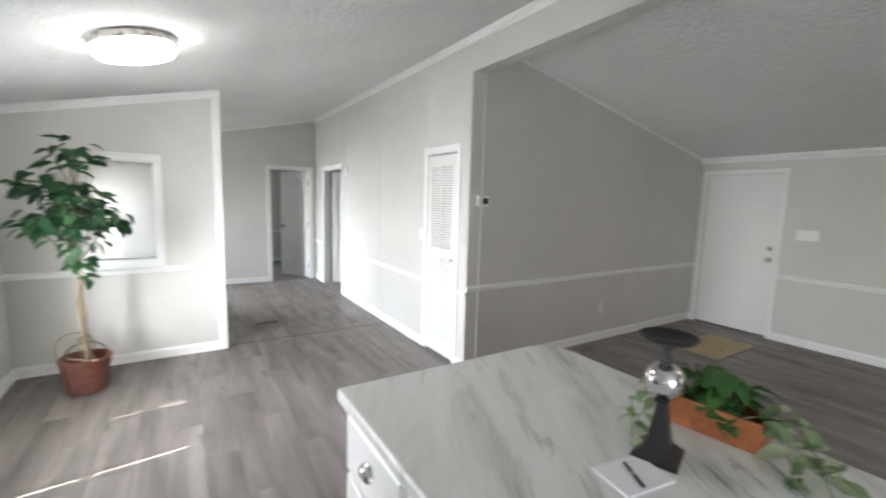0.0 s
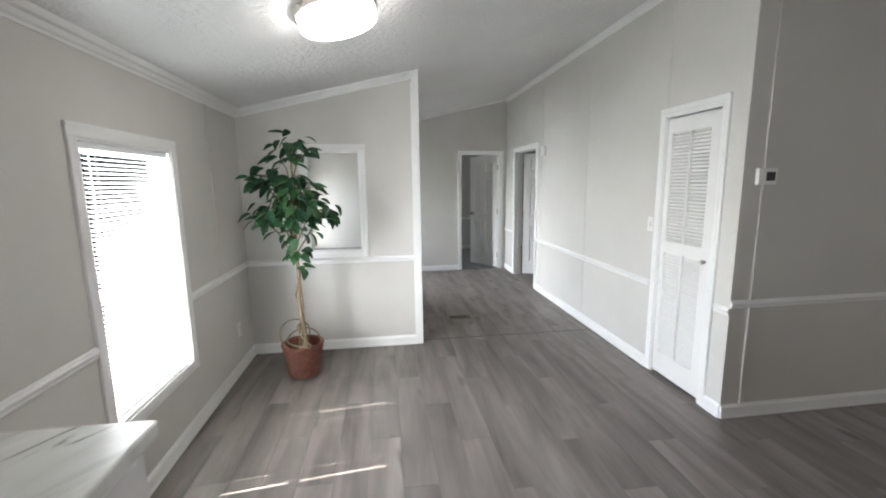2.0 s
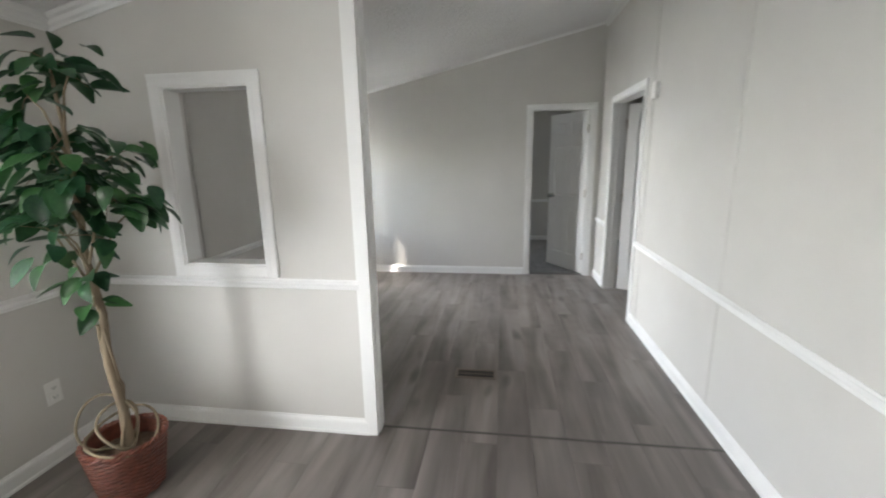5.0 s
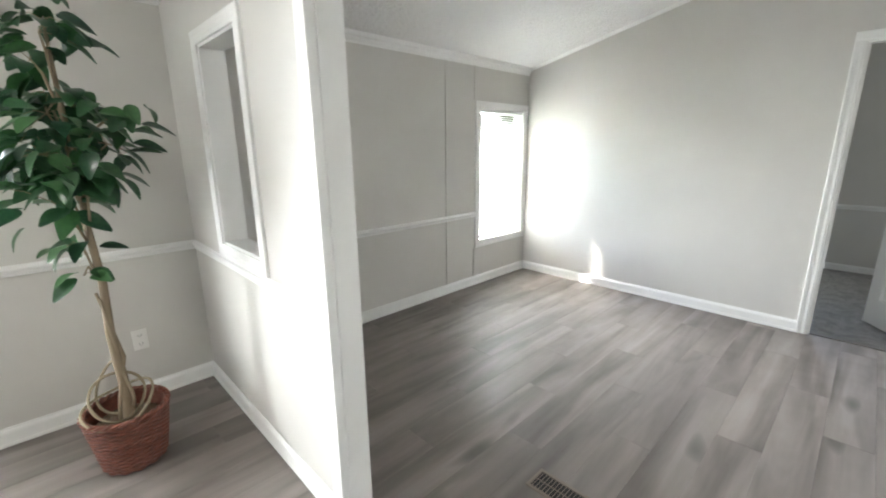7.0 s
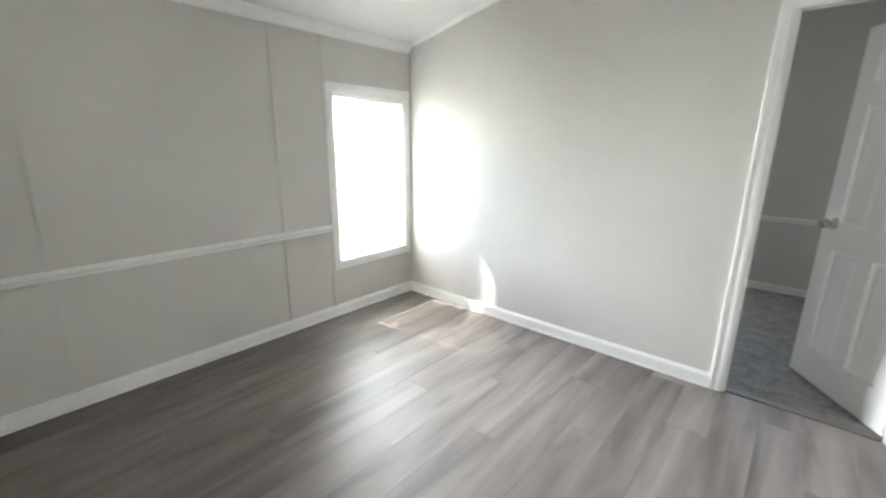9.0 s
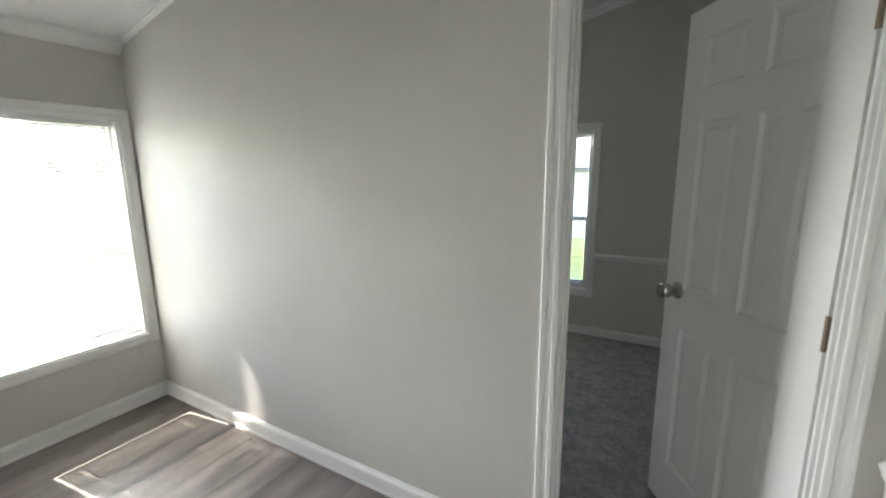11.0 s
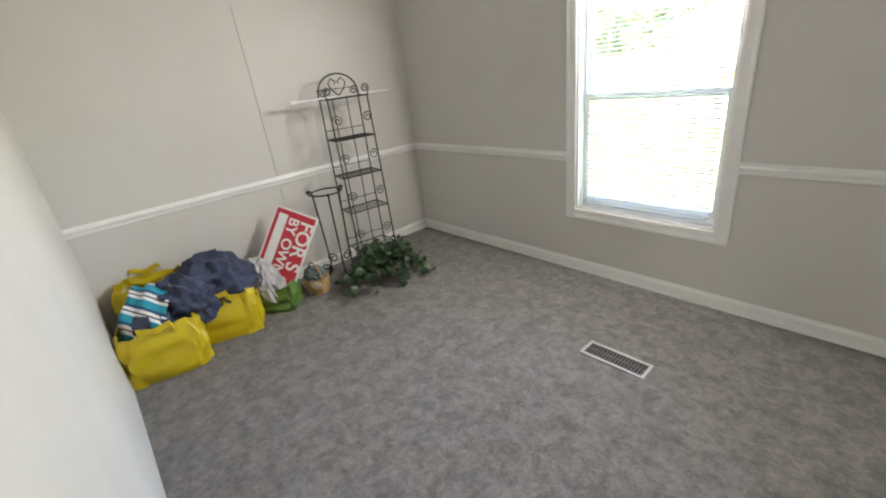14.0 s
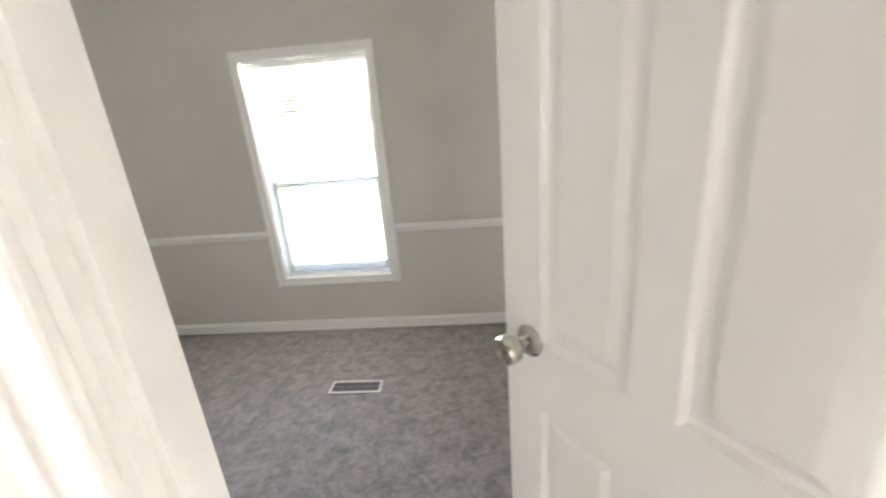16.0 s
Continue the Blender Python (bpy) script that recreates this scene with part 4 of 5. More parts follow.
mat_ = tagged(solid("door_mat", B((5.80, 6.62, 1.58, 2.08, 0.0, 0.008), bev=0.003), painted("jute_mat", (0.42, 0.34, 0.20), 0.95, 0.15, 14.0, 0.5, 300.0)), "tan woven door mat inside the entry door", "door mat")

# ---------------------------------------------------------------- ficus tree
WICKER = painted("red_brown_wicker", (0.15, 0.045, 0.026), 0.42, 0.4, 30.0, 0.3, 200.0)
SOIL = painted("dry_moss", (0.10, 0.07, 0.045), 0.95, 0.4, 40.0, 0.8, 120.0)
TRUNK = painted("ficus_bark", (0.22, 0.17, 0.11), 0.8, 0.25, 12.0, 0.5, 60.0, stretch=(1, 1, 0.3))
VINEM = painted("dry_vine", (0.24, 0.20, 0.13), 0.8, 0.2, 15.0)


def leaf_material(name, dark, light, rough=0.38):
    n = Nodes(name)
    info = n.t.nodes.new("ShaderNodeObjectInfo")
    col = n.ramp(info.outputs["Random"], [(0.0, dark), (0.72, tuple((a + b) / 2 for a, b in zip(dark, light))), (0.93, light), (1.0, tuple(min(1, c * 1.6) for c in light))])
    v = n.coords()
    col = n.mix(0.35, col, n.ramp(n.noise(v, 60.0), [(0.3, tuple(c * 0.6 for c in dark)), (0.7, light)]))
    mx, tl = n.t.nodes.new("ShaderNodeMixShader"), n.add("BsdfTranslucent")
    n.link(col, tl.inputs[0])
    mx.inputs[0].default_value = 0.22
    n.link(n.b.outputs[0], mx.inputs[1])
    n.link(tl.outputs[0], mx.inputs[2])
    n.link(mx.outputs[0], n.t.nodes["Material Output"].inputs[0])
    return n.out(col, rough)


def leaf_mesh(name, length, width, curl, material, lobes=False):
    """A pointed leaf from its stalk along +y, folded on the midrib and drooping at its tip."""
    bm = bmesh.new()
    k = 6
    mid, lft, rgt = [], [], []
    for i in range(k + 1):
        u = i / k
        half = width / 2 * math.sin(math.pi * min(1.0, u * 0.92 + 0.03)) ** 0.8 * (1.15 - 0.45 * u)
        if lobes:
            half *= (1.0, 0.9, 1.35, 0.7, 1.1, 0.5, 0.1)[i]
        z = -curl * length * u * u
        mid.append(bm.verts.new((0, u * length, z)))
        lft.append(bm.verts.new((-half, u * length, z + half * 0.35)))
        rgt.append(bm.verts.new((half, u * length, z + half * 0.35)))
    for i in range(k):
        bm.faces.new((mid[i], mid[i + 1], lft[i + 1], lft[i]))
        bm.faces.new((rgt[i], rgt[i + 1], mid[i + 1], mid[i]))
    me = bpy.data.meshes.new(name)
    bm.to_mesh(me)
    bm.free()
    me.materials.append(material)
    me.polygons.foreach_set("use_smooth", [True] * len(me.polygons))
    return me


def scatter_leaves(parent, meshes, spots, rnd, size=(0.75, 1.15), droop=(-50, 10), name="leaf"):
    for p, yaw in spots:
        s = new(name, rnd.choice(meshes))
        s.parent = parent
        k = rnd.uniform(*size)
        s.matrix_basis = pose(p[0], p[1], p[2], rnd.uniform(*droop), rnd.uniform(-35, 35), yaw) @ Matrix.Scale(k, 4)


FICUS = leaf_material("ficus_leaf", (0.008, 0.040, 0.024), (0.050, 0.140, 0.045), 0.32)
rnd = random.Random(5)
basket = thing("plant_basket", "round red-brown wicker basket holding the ficus", "basket", pose(0.53, 3.71, 0) @ Matrix.Scale(0.93, 4))
bm = bmesh.new()
lathe(bm, [(0, 0.0), (0.118, 0.0), (0.128, 0.02), (0.150, 0.16), (0.164, 0.275), (0.158, 0.275), (0.140, 0.14), (0.11, 0.02), (0, 0.02)], n=32)
part("inner_wall", bm, WICKER, basket, smooth=True)
for i in range(25):
    z, phase = 0.010 + i * 0.0108, i % 2
    R = 0.124 + 0.043 * z / 0.27
    bm = bmesh.new()
    tube(bm, [((R + 0.005 * math.cos(13 * a + math.pi * phase)) * math.cos(a), (R + 0.005 * math.cos(13 * a + math.pi * phase)) * math.sin(a), z) for a in [2 * math.pi * j / 78 for j in range(78)]], 0.0058, 6, closed=True)
    part("weave_band", bm, WICKER, basket, smooth=True)
for k in range(2):
    bm = bmesh.new()
    tube(bm, [((0.166 + 0.007 * math.cos(16 * a + math.pi * k)) * math.cos(a), (0.166 + 0.007 * math.cos(16 * a + math.pi * k)) * math.sin(a), 0.282 + 0.006 * math.sin(16 * a + math.pi * k)) for a in [2 * math.pi * j / 96 for j in range(96)]], 0.009, 6, closed=True)
    part("braided_rim", bm, WICKER, basket, smooth=True)

ficus = thing("ficus_tree", "artificial ficus tree with glossy dark green leaves", "plant", pose(0.53, 3.71, 0.0))
bm = bmesh.new()
bmesh.ops.create_icosphere(bm, subdivisions=4, radius=0.128)
for v in bm.verts:
    v.co.z = 0.19 + v.co.z * 0.22 + 0.014 * noise.noise(v.co * 45)
part("moss", bm, SOIL, ficus, "dry brown moss filling", True)
axis_pts = [(0.02, 0.0, 0.19), (0.012, 0.008, 0.40), (-0.006, 0.0, 0.62), (0.004, 0.01, 0.84), (-0.012, 0.0, 1.08), (-0.006, 0.012, 1.30), (0.008, 0.0, 1.52), (0.0, 0.0, 1.78)]
bm = bmesh.new()
tube(bm, axis_pts, 0.023, 10, 0.006)
tube(bm, [(0.0, -0.03, 0.19), (0.03, -0.012, 0.34), (0.012, 0.028, 0.50), (-0.028, 0.004, 0.66), (0.0, -0.018, 0.80)], 0.010, 8, 0.006)
tube(bm, [(-0.03, 0.03, 0.19), (-0.022, 0.02, 0.38), (0.022, 0.008, 0.56), (0.016, -0.01, 0.78)], 0.009, 8, 0.005)
part("trunk", bm, TRUNK, ficus, "twisted tan trunk", True)
clumps = [(0.0, 0.0, 1.86, 0.07, 18), (0.09, -0.02, 1.80, 0.06, 12), (-0.06, -0.05, 1.73, 0.06, 9), (-0.21, -0.03, 1.63, 0.075, 19), (-0.27, 0.02, 1.57, 0.05, 8), (-0.20, -0.06, 1.36, 0.085, 26),
          (-0.28, 0.0, 1.30, 0.05, 8), (-0.02, -0.04, 1.54, 0.11, 38), (0.05, -0.07, 1.39, 0.10, 34), (0.16, -0.02, 1.36, 0.085, 24), (0.25, 0.02, 1.34, 0.06, 14), (0.03, -0.08, 1.22, 0.075, 20),
          (-0.06, 0.11, 1.43, 0.10, 24), (0.08, 0.12, 1.53, 0.09, 16), (0.02, -0.04, 1.04, 0.045, 8), (0.03, -0.04, 0.92, 0.03, 4)]
leaves = [leaf_mesh("leaf", 0.100, 0.064, 0.25, FICUS), leaf_mesh("leaf", 0.090, 0.060, 0.45, FICUS), leaf_mesh("leaf", 0.108, 0.066, 0.12, FICUS)]
for cx, cy, czz, rr, count in clumps:
    spots = []
    bm = bmesh.new()
    base = Vector((0, 0, max(0.85, min(1.7, czz - 0.22 - 0.5 * abs(cx)))))
    tip = Vector((cx * (0.86 if cx < 0 else 1.05), cy * 1.1, czz - 0.03))
    midp = base.lerp(tip, 0.55) + Vector((0, 0, 0.05))
    tube(bm, [base, midp, tip], 0.006, 6, 0.003)
    for j in range(count):
        d = Vector((rnd.gauss(0, 1), rnd.gauss(0, 1), rnd.gauss(0, 0.75)))
        q = tip + d * rr * 0.70
        if j % 4 == 0:
            tube(bm, [tip, tip.lerp(q, 0.5) + Vector((0, 0, 0.012)), q], 0.002, 4, 0.0012)
        spots.append(((q.x, q.y, q.z), math.degrees(math.atan2(-(q.x - cx * 0.6), q.y - cy * 0.6)) + rnd.uniform(-50, 50)))
    scatter_leaves(part("branch", bm, TRUNK, ficus, "thin brown branch", True), leaves, spots, rnd, (0.85, 1.3))
for k, (rx, tilt, turn, zz) in enumerate(((0.115, 78, 25, 0.345), (0.10, 70, 100, 0.33), (0.13, 18, 40, 0.30))):
    bm = bmesh.new()
    m = pose(-0.05 if k == 0 else 0.02, -0.02, zz, tilt, 0, turn)
    tube(bm, [m @ Vector((rx * math.cos(a), rx * 1.05 * math.sin(a), 0.02 * math.sin(2 * a))) for a in [2 * math.pi * j / 36 for j in range(36)]], 0.0062, 7, closed=True)
    part("vine_loop", bm, VINEM, ficus, "dry looped vine", True)

# ---------------------------------------------------------------- island things
BLACK = painted("black_wood", (0.018, 0.018, 0.02), 0.45, 0.2, 20.0, 0.2)
TERRA = painted("orange_wood", (0.36, 0.125, 0.045), 0.45, 0.22, 5.0, 0.15, 60.0, stretch=(8, 1, 8))
candle = thing("candle_holder", "black pedestal candle holder with a silver ball", "candle holder", pose(2.235, 0.185, 0.91, 0, 0, 20))
bm = bmesh.new()
sq = [(0.054, 0.0), (0.054, 0.012), (0.048, 0.016), (0.030, 0.034), (0.026, 0.044), (0.012, 0.145), (0.016, 0.150), (0.016, 0.158)]
rings = [[bm.verts.new((r * sx, r * sy, z)) for sx, sy in ((-1, -1), (1, -1), (1, 1), (-1, 1))] for r, z in sq]
for p, q in zip(rings, rings[1:]):
    for i in range(4):
        bm.faces.new((p[i], p[(i + 1) % 4], q[(i + 1) % 4], q[i]))
bm.faces.new(rings[0][::-1])
bm.faces.new(rings[-1])
part("pedestal", bm, BLACK, candle)
bm = bmesh.new()
lathe(bm, [(0.010, 0.156)] + [(0.047 * math.sin(a), 0.207 - 0.047 * math.cos(a)) for a in [0.35 + i * 0.2 for i in range(13)]] + [(0.010, 0.254)], n=28)
part("ball", bm, CHROME, candle, "mirrored silver ball", True)
bm = bmesh.new()
lathe(bm, [(0.016, 0.248), (0.012, 0.262), (0.010, 0.285), (0.016, 0.292), (0.022, 0.298), (0.060, 0.312), (0.068, 0.322), (0.066, 0.324), (0.052, 0.316), (0, 0.312)], n=32)
part("dish", bm, BLACK, candle, "shallow black dish", True)

pad = tagged(solid("note_pad", B((-0.075, 0.075, -0.055, 0.055, 0, 0.006), bev=0.001), painted("white_paper", (0.82, 0.82, 0.84), 0.8, 0.02)), "white paper note pad on the island", "note pad")
pad.matrix_world = pose(2.105, 0.168, 0.91, 0, 0, -8)
pen = thing("pen", "dark patterned pen lying on the note pad", "pen", pose(2.10, 0.165, 0.9205, 0, 0, 62))
bm = bmesh.new()
tube(bm, [(-0.045, 0, 0), (-0.038, 0, 0), (-0.018, 0, 0), (-0.006, 0, 0)], 0.0045, 10)
part("barrel", bm, BLACK, pen, smooth=True)
bm = bmesh.new()
tube(bm, [(-0.006, 0, 0), (0.010, 0, 0)], 0.0026, 10)
part("grip", bm, NICKEL, pen, smooth=True)
bm = bmesh.new()
tube(bm, [(0.010, 0, 0), (0.02, 0, 0), (0.042, 0, 0)], 0.0046, 10, 0.003)
part("cap", bm, BLACK, pen, smooth=True)

planter = thing("planter_box", "orange-brown wooden planter box with green leaves", "planter", pose(2.505, 0.168, 0.91, 0, 0, -82))
part("box", B((-0.115, 0.115, -0.055, -0.047, 0, 0.085), (-0.115, 0.115, 0.047, 0.055, 0, 0.085), (-0.115, -0.107, -0.047, 0.047, 0, 0.085), (0.107, 0.115, -0.047, 0.047, 0, 0.085), (-0.107, 0.107, -0.047, 0.047, 0.0, 0.06), bev=0.002), TERRA, planter)
POTHOS = leaf_material("pothos_leaf", (0.025, 0.10, 0.025), (0.10, 0.24, 0.06), 0.35)
PALE = leaf_material("variegated_leaf", (0.14, 0.26, 0.09), (0.46, 0.52, 0.34), 0.4)
pothos = thing("pothos_plant", "artificial pothos with trailing variegated vines", "plant", pose(2.505, 0.168, 0.965))
rnd = random.Random(9)
big = [leaf_mesh("leaf", 0.075, 0.058, 0.3, POTHOS), leaf_mesh("leaf", 0.06, 0.046, 0.5, POTHOS)]
pale = [leaf_mesh("leaf", 0.060, 0.036, 0.3, PALE), leaf_mesh("leaf", 0.048, 0.026, 0.2, PALE)]
spots = []
for j in range(58):
    a, rr = rnd.uniform(0, 6.28), rnd.uniform(0, 0.09)
    spots.append(((0.5 * rr * math.cos(a), 1.1 * rr * math.sin(a), rnd.uniform(0.02, 0.15) - rr * 0.4), rnd.uniform(0, 360)))
bm = bmesh.new()
for p, _ in spots:
    tube(bm, [(p[0] * 0.3, p[1] * 0.6, 0.0), p], 0.0018, 4)
vines = [[(0, 0.10, 0.02), (-0.03, 0.16, 0.05), (-0.12, 0.14, -0.01), (-0.22, 0.12, -0.03)], [(0, 0.10, 0.02), (-0.07, 0.17, 0.03), (-0.16, 0.17, 0.0), (-0.27, 0.09, -0.042)],
         [(0, -0.10, 0.03), (0.02, -0.17, 0.05), (-0.03, -0.23, 0.0), (-0.12, -0.29, -0.04)], [(0, -0.10, 0.03), (0.06, -0.16, 0.04), (0.05, -0.22, -0.02), (-0.01, -0.29, -0.04)], [(0, -0.10, 0.03), (-0.04, -0.15, 0.03), (-0.08, -0.20, -0.02), (-0.14, -0.22, -0.045)]]
vine_spots = []
for v in vines:
    tube(bm, v, 0.002, 5, 0.0012)
    for i in range(11):
        u = i / 10 * (len(v) - 1.001)
        p = Vector(v[int(u)]).lerp(Vector(v[int(u) + 1]), u % 1)
        vine_spots.append(((p.x + rnd.uniform(-0.02, 0.02), p.y + rnd.uniform(-0.02, 0.02), max(-0.048, p.z + rnd.uniform(-0.005, 0.02))), rnd.uniform(0, 360)))
stems = part("stem", bm, POTHOS, pothos, "thin green stems")
scatter_leaves(stems, big, spots, rnd, (0.85, 1.3), (-35, 25))
scatter_leaves(stems, pale, vine_spots, rnd, (0.85, 1.35), (-15, 12))

# ---------------------------------------------------------------- flower pitcher on the side counter
YELLOW = painted("yellow_enamel", (0.62, 0.40, 0.03), 0.35, 0.10, 6.0, 0.05)
vase = thing("flower_pitcher", "yellow enamel pitcher with a dark rim", "pitcher", pose(0.20, 0.94, 0.91) @ Matrix.Diagonal((0.96, 0.96, 1.2, 1)))
bm = bmesh.new()
lathe(bm, [(0, 0.0), (0.092, 0.0), (0.095, 0.004), (0.078, 0.12), (0.066, 0.205), (0.070, 0.225), (0.066, 0.225), (0.060, 0.20), (0.085, 0.01), (0, 0.008)], n=36)
part("body", bm, YELLOW, vase, smooth=True)
bm = bmesh.new()
tube(bm, [(0.071 * math.cos(a), 0.071 * math.sin(a), 0.226) for a in [2 * math.pi * j / 32 for j in range(32)]], 0.0022, 6, closed=True)
part("rim", bm, BLACK, vase, "dark rolled rim", True)
bm = bmesh.new()
tube(bm, [(-0.055, -0.03, 0.19), (-0.12, -0.06, 0.19), (-0.14, -0.07, 0.12), (-0.09, -0.045, 0.05)], 0.008, 8)
part("handle", bm, YELLOW, vase, smooth=True)
RED = painted("red_petal", (0.66, 0.105, 0.055), 0.6, 0.25, 20.0)
ORANGE = painted("orange_petal", (0.66, 0.20, 0.05), 0.6, 0.25, 20.0)
YPET = painted("yellow_petal", (0.68, 0.50, 0.05), 0.6, 0.2, 20.0)
EYE_ = painted("dark_flower_eye", (0.035, 0.015, 0.025), 0.9, 0.4, 90.0, 1.0)
STEM = painted("green_stem", (0.05, 0.09, 0.03), 0.6, 0.2, 20.0)


def flower(tip, way, r, petal, n, root=(0.20, 0.94, 1.10)):
    f = thing("sunflower", "artificial red-orange sunflower standing in the pitcher", "flower", Matrix.Translation(tip) @ Vector(way).to_track_quat("Z", "Y").to_matrix().to_4x4(), group="flowers in the pitcher")
    me = leaf_mesh("petal", r * 0.72, r * 0.34, -0.15, petal)
    for k in range(2):
        for i in range(n):
            s = new("petal", me)
            s.parent = f
            s.matrix_basis = pose(0, 0, 0.004 * k, 0, 0, 360 * (i + 0.5 * k) / n + random.uniform(-6, 6)) @ pose(0, r * 0.34, 0, random.uniform(-12, 22) + 14 * k, 0, 0)
    bm = bmesh.new()
    lathe(bm, [(r * 0.40, -0.004), (r * 0.40, 0.010), (r * 0.32, 0.018), (r * 0.15, 0.016), (0, 0.014)], n=20)
    part("eye", bm, EYE_, f, "dark seed centre", True)
    bm = bmesh.new()
    inv = f.matrix_world.inverted()
    a, b = inv @ Vector(root), Vector((0, 0, -0.01))
    tube(bm, [a, a.lerp(b, 0.6) + Vector((0, 0, -0.02)), b], 0.003, 6)
    part("stem", bm, STEM, f)


flower((0.30, 1.12, 1.315), (0.75, -0.75, 0.25), 0.070, RED, 11)
flower((0.27, 0.93, 1.305), (0.8, -0.6, 0.15), 0.072, RED, 14)
flower((0.25, 1.03, 1.335), (0.7, -0.6, 0.4), 0.058, YPET, 9)
flower((0.25, 0.86, 1.27), (0.8, -0.5, 0.1), 0.060, ORANGE, 11)
DULL = leaf_material("dull_leaf", (0.03, 0.06, 0.025), (0.08, 0.11, 0.045), 0.5)
sprig = thing("leaf_spray", "dull green artificial leaves in the pitcher", "leaves", pose(0.20, 0.94, 1.10))
for e, k, ang in (((0.075, 0.13, 0.10), 1.3, -105), ((0.08, 0.05, 0.13), 1.2, -70), ((0.07, 0.02, 0.045), 1.0, -95), ((0.085, 0.16, 0.15), 0.8, -60)):
    bm = bmesh.new()
    tube(bm, [(0, 0, 0), (e[0] * 0.5, e[1] * 0.5, e[2] * 0.8), e], 0.002, 5)
    st = part("stem", bm, STEM, sprig)
    s = new("leaf", leaf_mesh("leaf", 0.085 * k, 0.075 * k, 0.25, DULL))
    s.parent = st
    s.matrix_basis = Matrix.Translation(e) @ Vector((0.62, -0.68, 0.4)).to_track_quat("Z", "Y").to_matrix().to_4x4() @ pose(0, 0, 0, 0, 0, ang)

# ---------------------------------------------------------------- bedroom things
IRON = painted("dark_wrought_iron", (0.045, 0.042, 0.04), 0.5, 0.2, 30.0, 0.2, 200.0, 0.6)


def scroll(turns, r0, r1, n=26):
    return [(r0 + (r1 - r0) * i / n) * Vector((math.cos(turns * 6.283 * i / n), 0, math.sin(turns * 6.283 * i / n))) for i in range(n + 1)]


rack = thing("wire_rack", "tall dark wrought-iron rack with scrolls and wire shelves", "rack", pose(0.22, 9.13, 0.004, 0, 0, 83))
RW, RD, RH = 0.138, 0.085, 1.15
for x in (-RW, RW):
    for y in (-RD, RD):
        bm = bmesh.new()
        tube(bm, [(x * 1.05, y * 1.1, 0), (x, y, 0.6), (x * 0.97, y * 0.8, RH if y > 0 else RH)], 0.0048, 7)
        part("upright", bm, IRON, rack, smooth=True)
for z in (0.14, 0.42, 0.66, 0.90, RH):
    bm = bmesh.new()
    tube(bm, [(-RW, -RD, z), (RW, -RD, z), (RW, RD, z), (-RW, RD, z)], 0.0042, 6, closed=True)
    shelf = part("wire_shelf", bm, IRON, rack, smooth=True)
    for k in range(5):
        y = -RD + 2 * RD * (k + 1) / 6
        bm = bmesh.new()
        tube(bm, [(-RW, y, z), (RW, y, z)], 0.0022, 5)
        part("shelf_wire", bm, IRON, shelf, smooth=True)
    bm = bmesh.new()
    tube(bm, [(-RW, RD, z + 0.055), (RW, RD, z + 0.055)], 0.0028, 5)
    part("back_rail", bm, IRON, shelf, smooth=True)
for z in (0.26, 0.53, 0.78, 1.02):
    for sx in (-1, 1):
        bm = bmesh.new()
        tube(bm, [Vector((sx * (RW - 0.035), -RD - 0.002, z)) + Vector((sx * p.x, 0, p.z)) for p in scroll(1.6, 0.034, 0.007)], 0.0034, 6)
        part("scroll", bm, IRON, rack, smooth=True)
for x in (-0.05, 0.05):
    bm = bmesh.new()
    tube(bm, [(x, RD, 0.0), (x, RD * 0.85, RH)], 0.0034, 6)
    part("back_bar", bm, IRON, rack, smooth=True)
BY = RD * 0.8
bm = bmesh.new()
tube(bm, [(-RW, BY, RH)] + [(RW * 0.98 * math.cos(a), BY, RH + 0.03 + 0.115 * math.sin(a)) for a in [math.pi - math.pi * i / 20 for i in range(21)]] + [(RW, BY, RH)], 0.0055, 7)
arch = part("arch", bm, IRON, rack, "arched scroll top", True)
for sx in (-1, 1):
    bm = bmesh.new()
    tube(bm, [(0, BY, RH + 0.012), (sx * 0.045, BY, RH + 0.055), (sx * 0.058, BY, RH + 0.092), (sx * 0.035, BY, RH + 0.118), (sx * 0.008, BY, RH + 0.100), (sx * 0.016, BY, RH + 0.082)], 0.0042, 6)
    part("heart_scroll", bm, IRON, arch, "heart-shaped scrollwork", True)
    bm = bmesh.new()
    tube(bm, [Vector((sx * (RW - 0.03), BY, RH + 0.035)) + Vector((sx * p.x, 0, p.z)) for p in scroll(1.5, 0.028, 0.006)], 0.0038, 6)
    part("arch_curl", bm, IRON, arch, smooth=True)
    bm = bmesh.new()
    tube(bm, [(sx * RW * 0.97, -BY, RH)] + [Vector((sx * (RW - 0.012), -BY, RH + 0.042)) + Vector((sx * p.x, 0, p.z)) for p in scroll(1.4, 0.026, 0.006)], 0.0042, 6)
    part("front_curl", bm, IRON, rack, smooth=True)

rod = thing("curtain_rod", "thin white curtain rod resting on the wire rack", "curtain rod", pose(0, 0, 0))
bm = bmesh.new()
tube(bm, [(0.15, 8.82, 1.162), (0.15, 9.16, 1.1605), (0.15, 9.53, 1.158)], 0.0065, 8)
part("tube", bm, PLASTIC, rod, smooth=True)
bm = bmesh.new()
tube(bm, [(0.15, 8.805, 1.162), (0.15, 8.845, 1.162)], 0.0105, 10)
part("end_cap", bm, PLASTIC, rod, smooth=True)

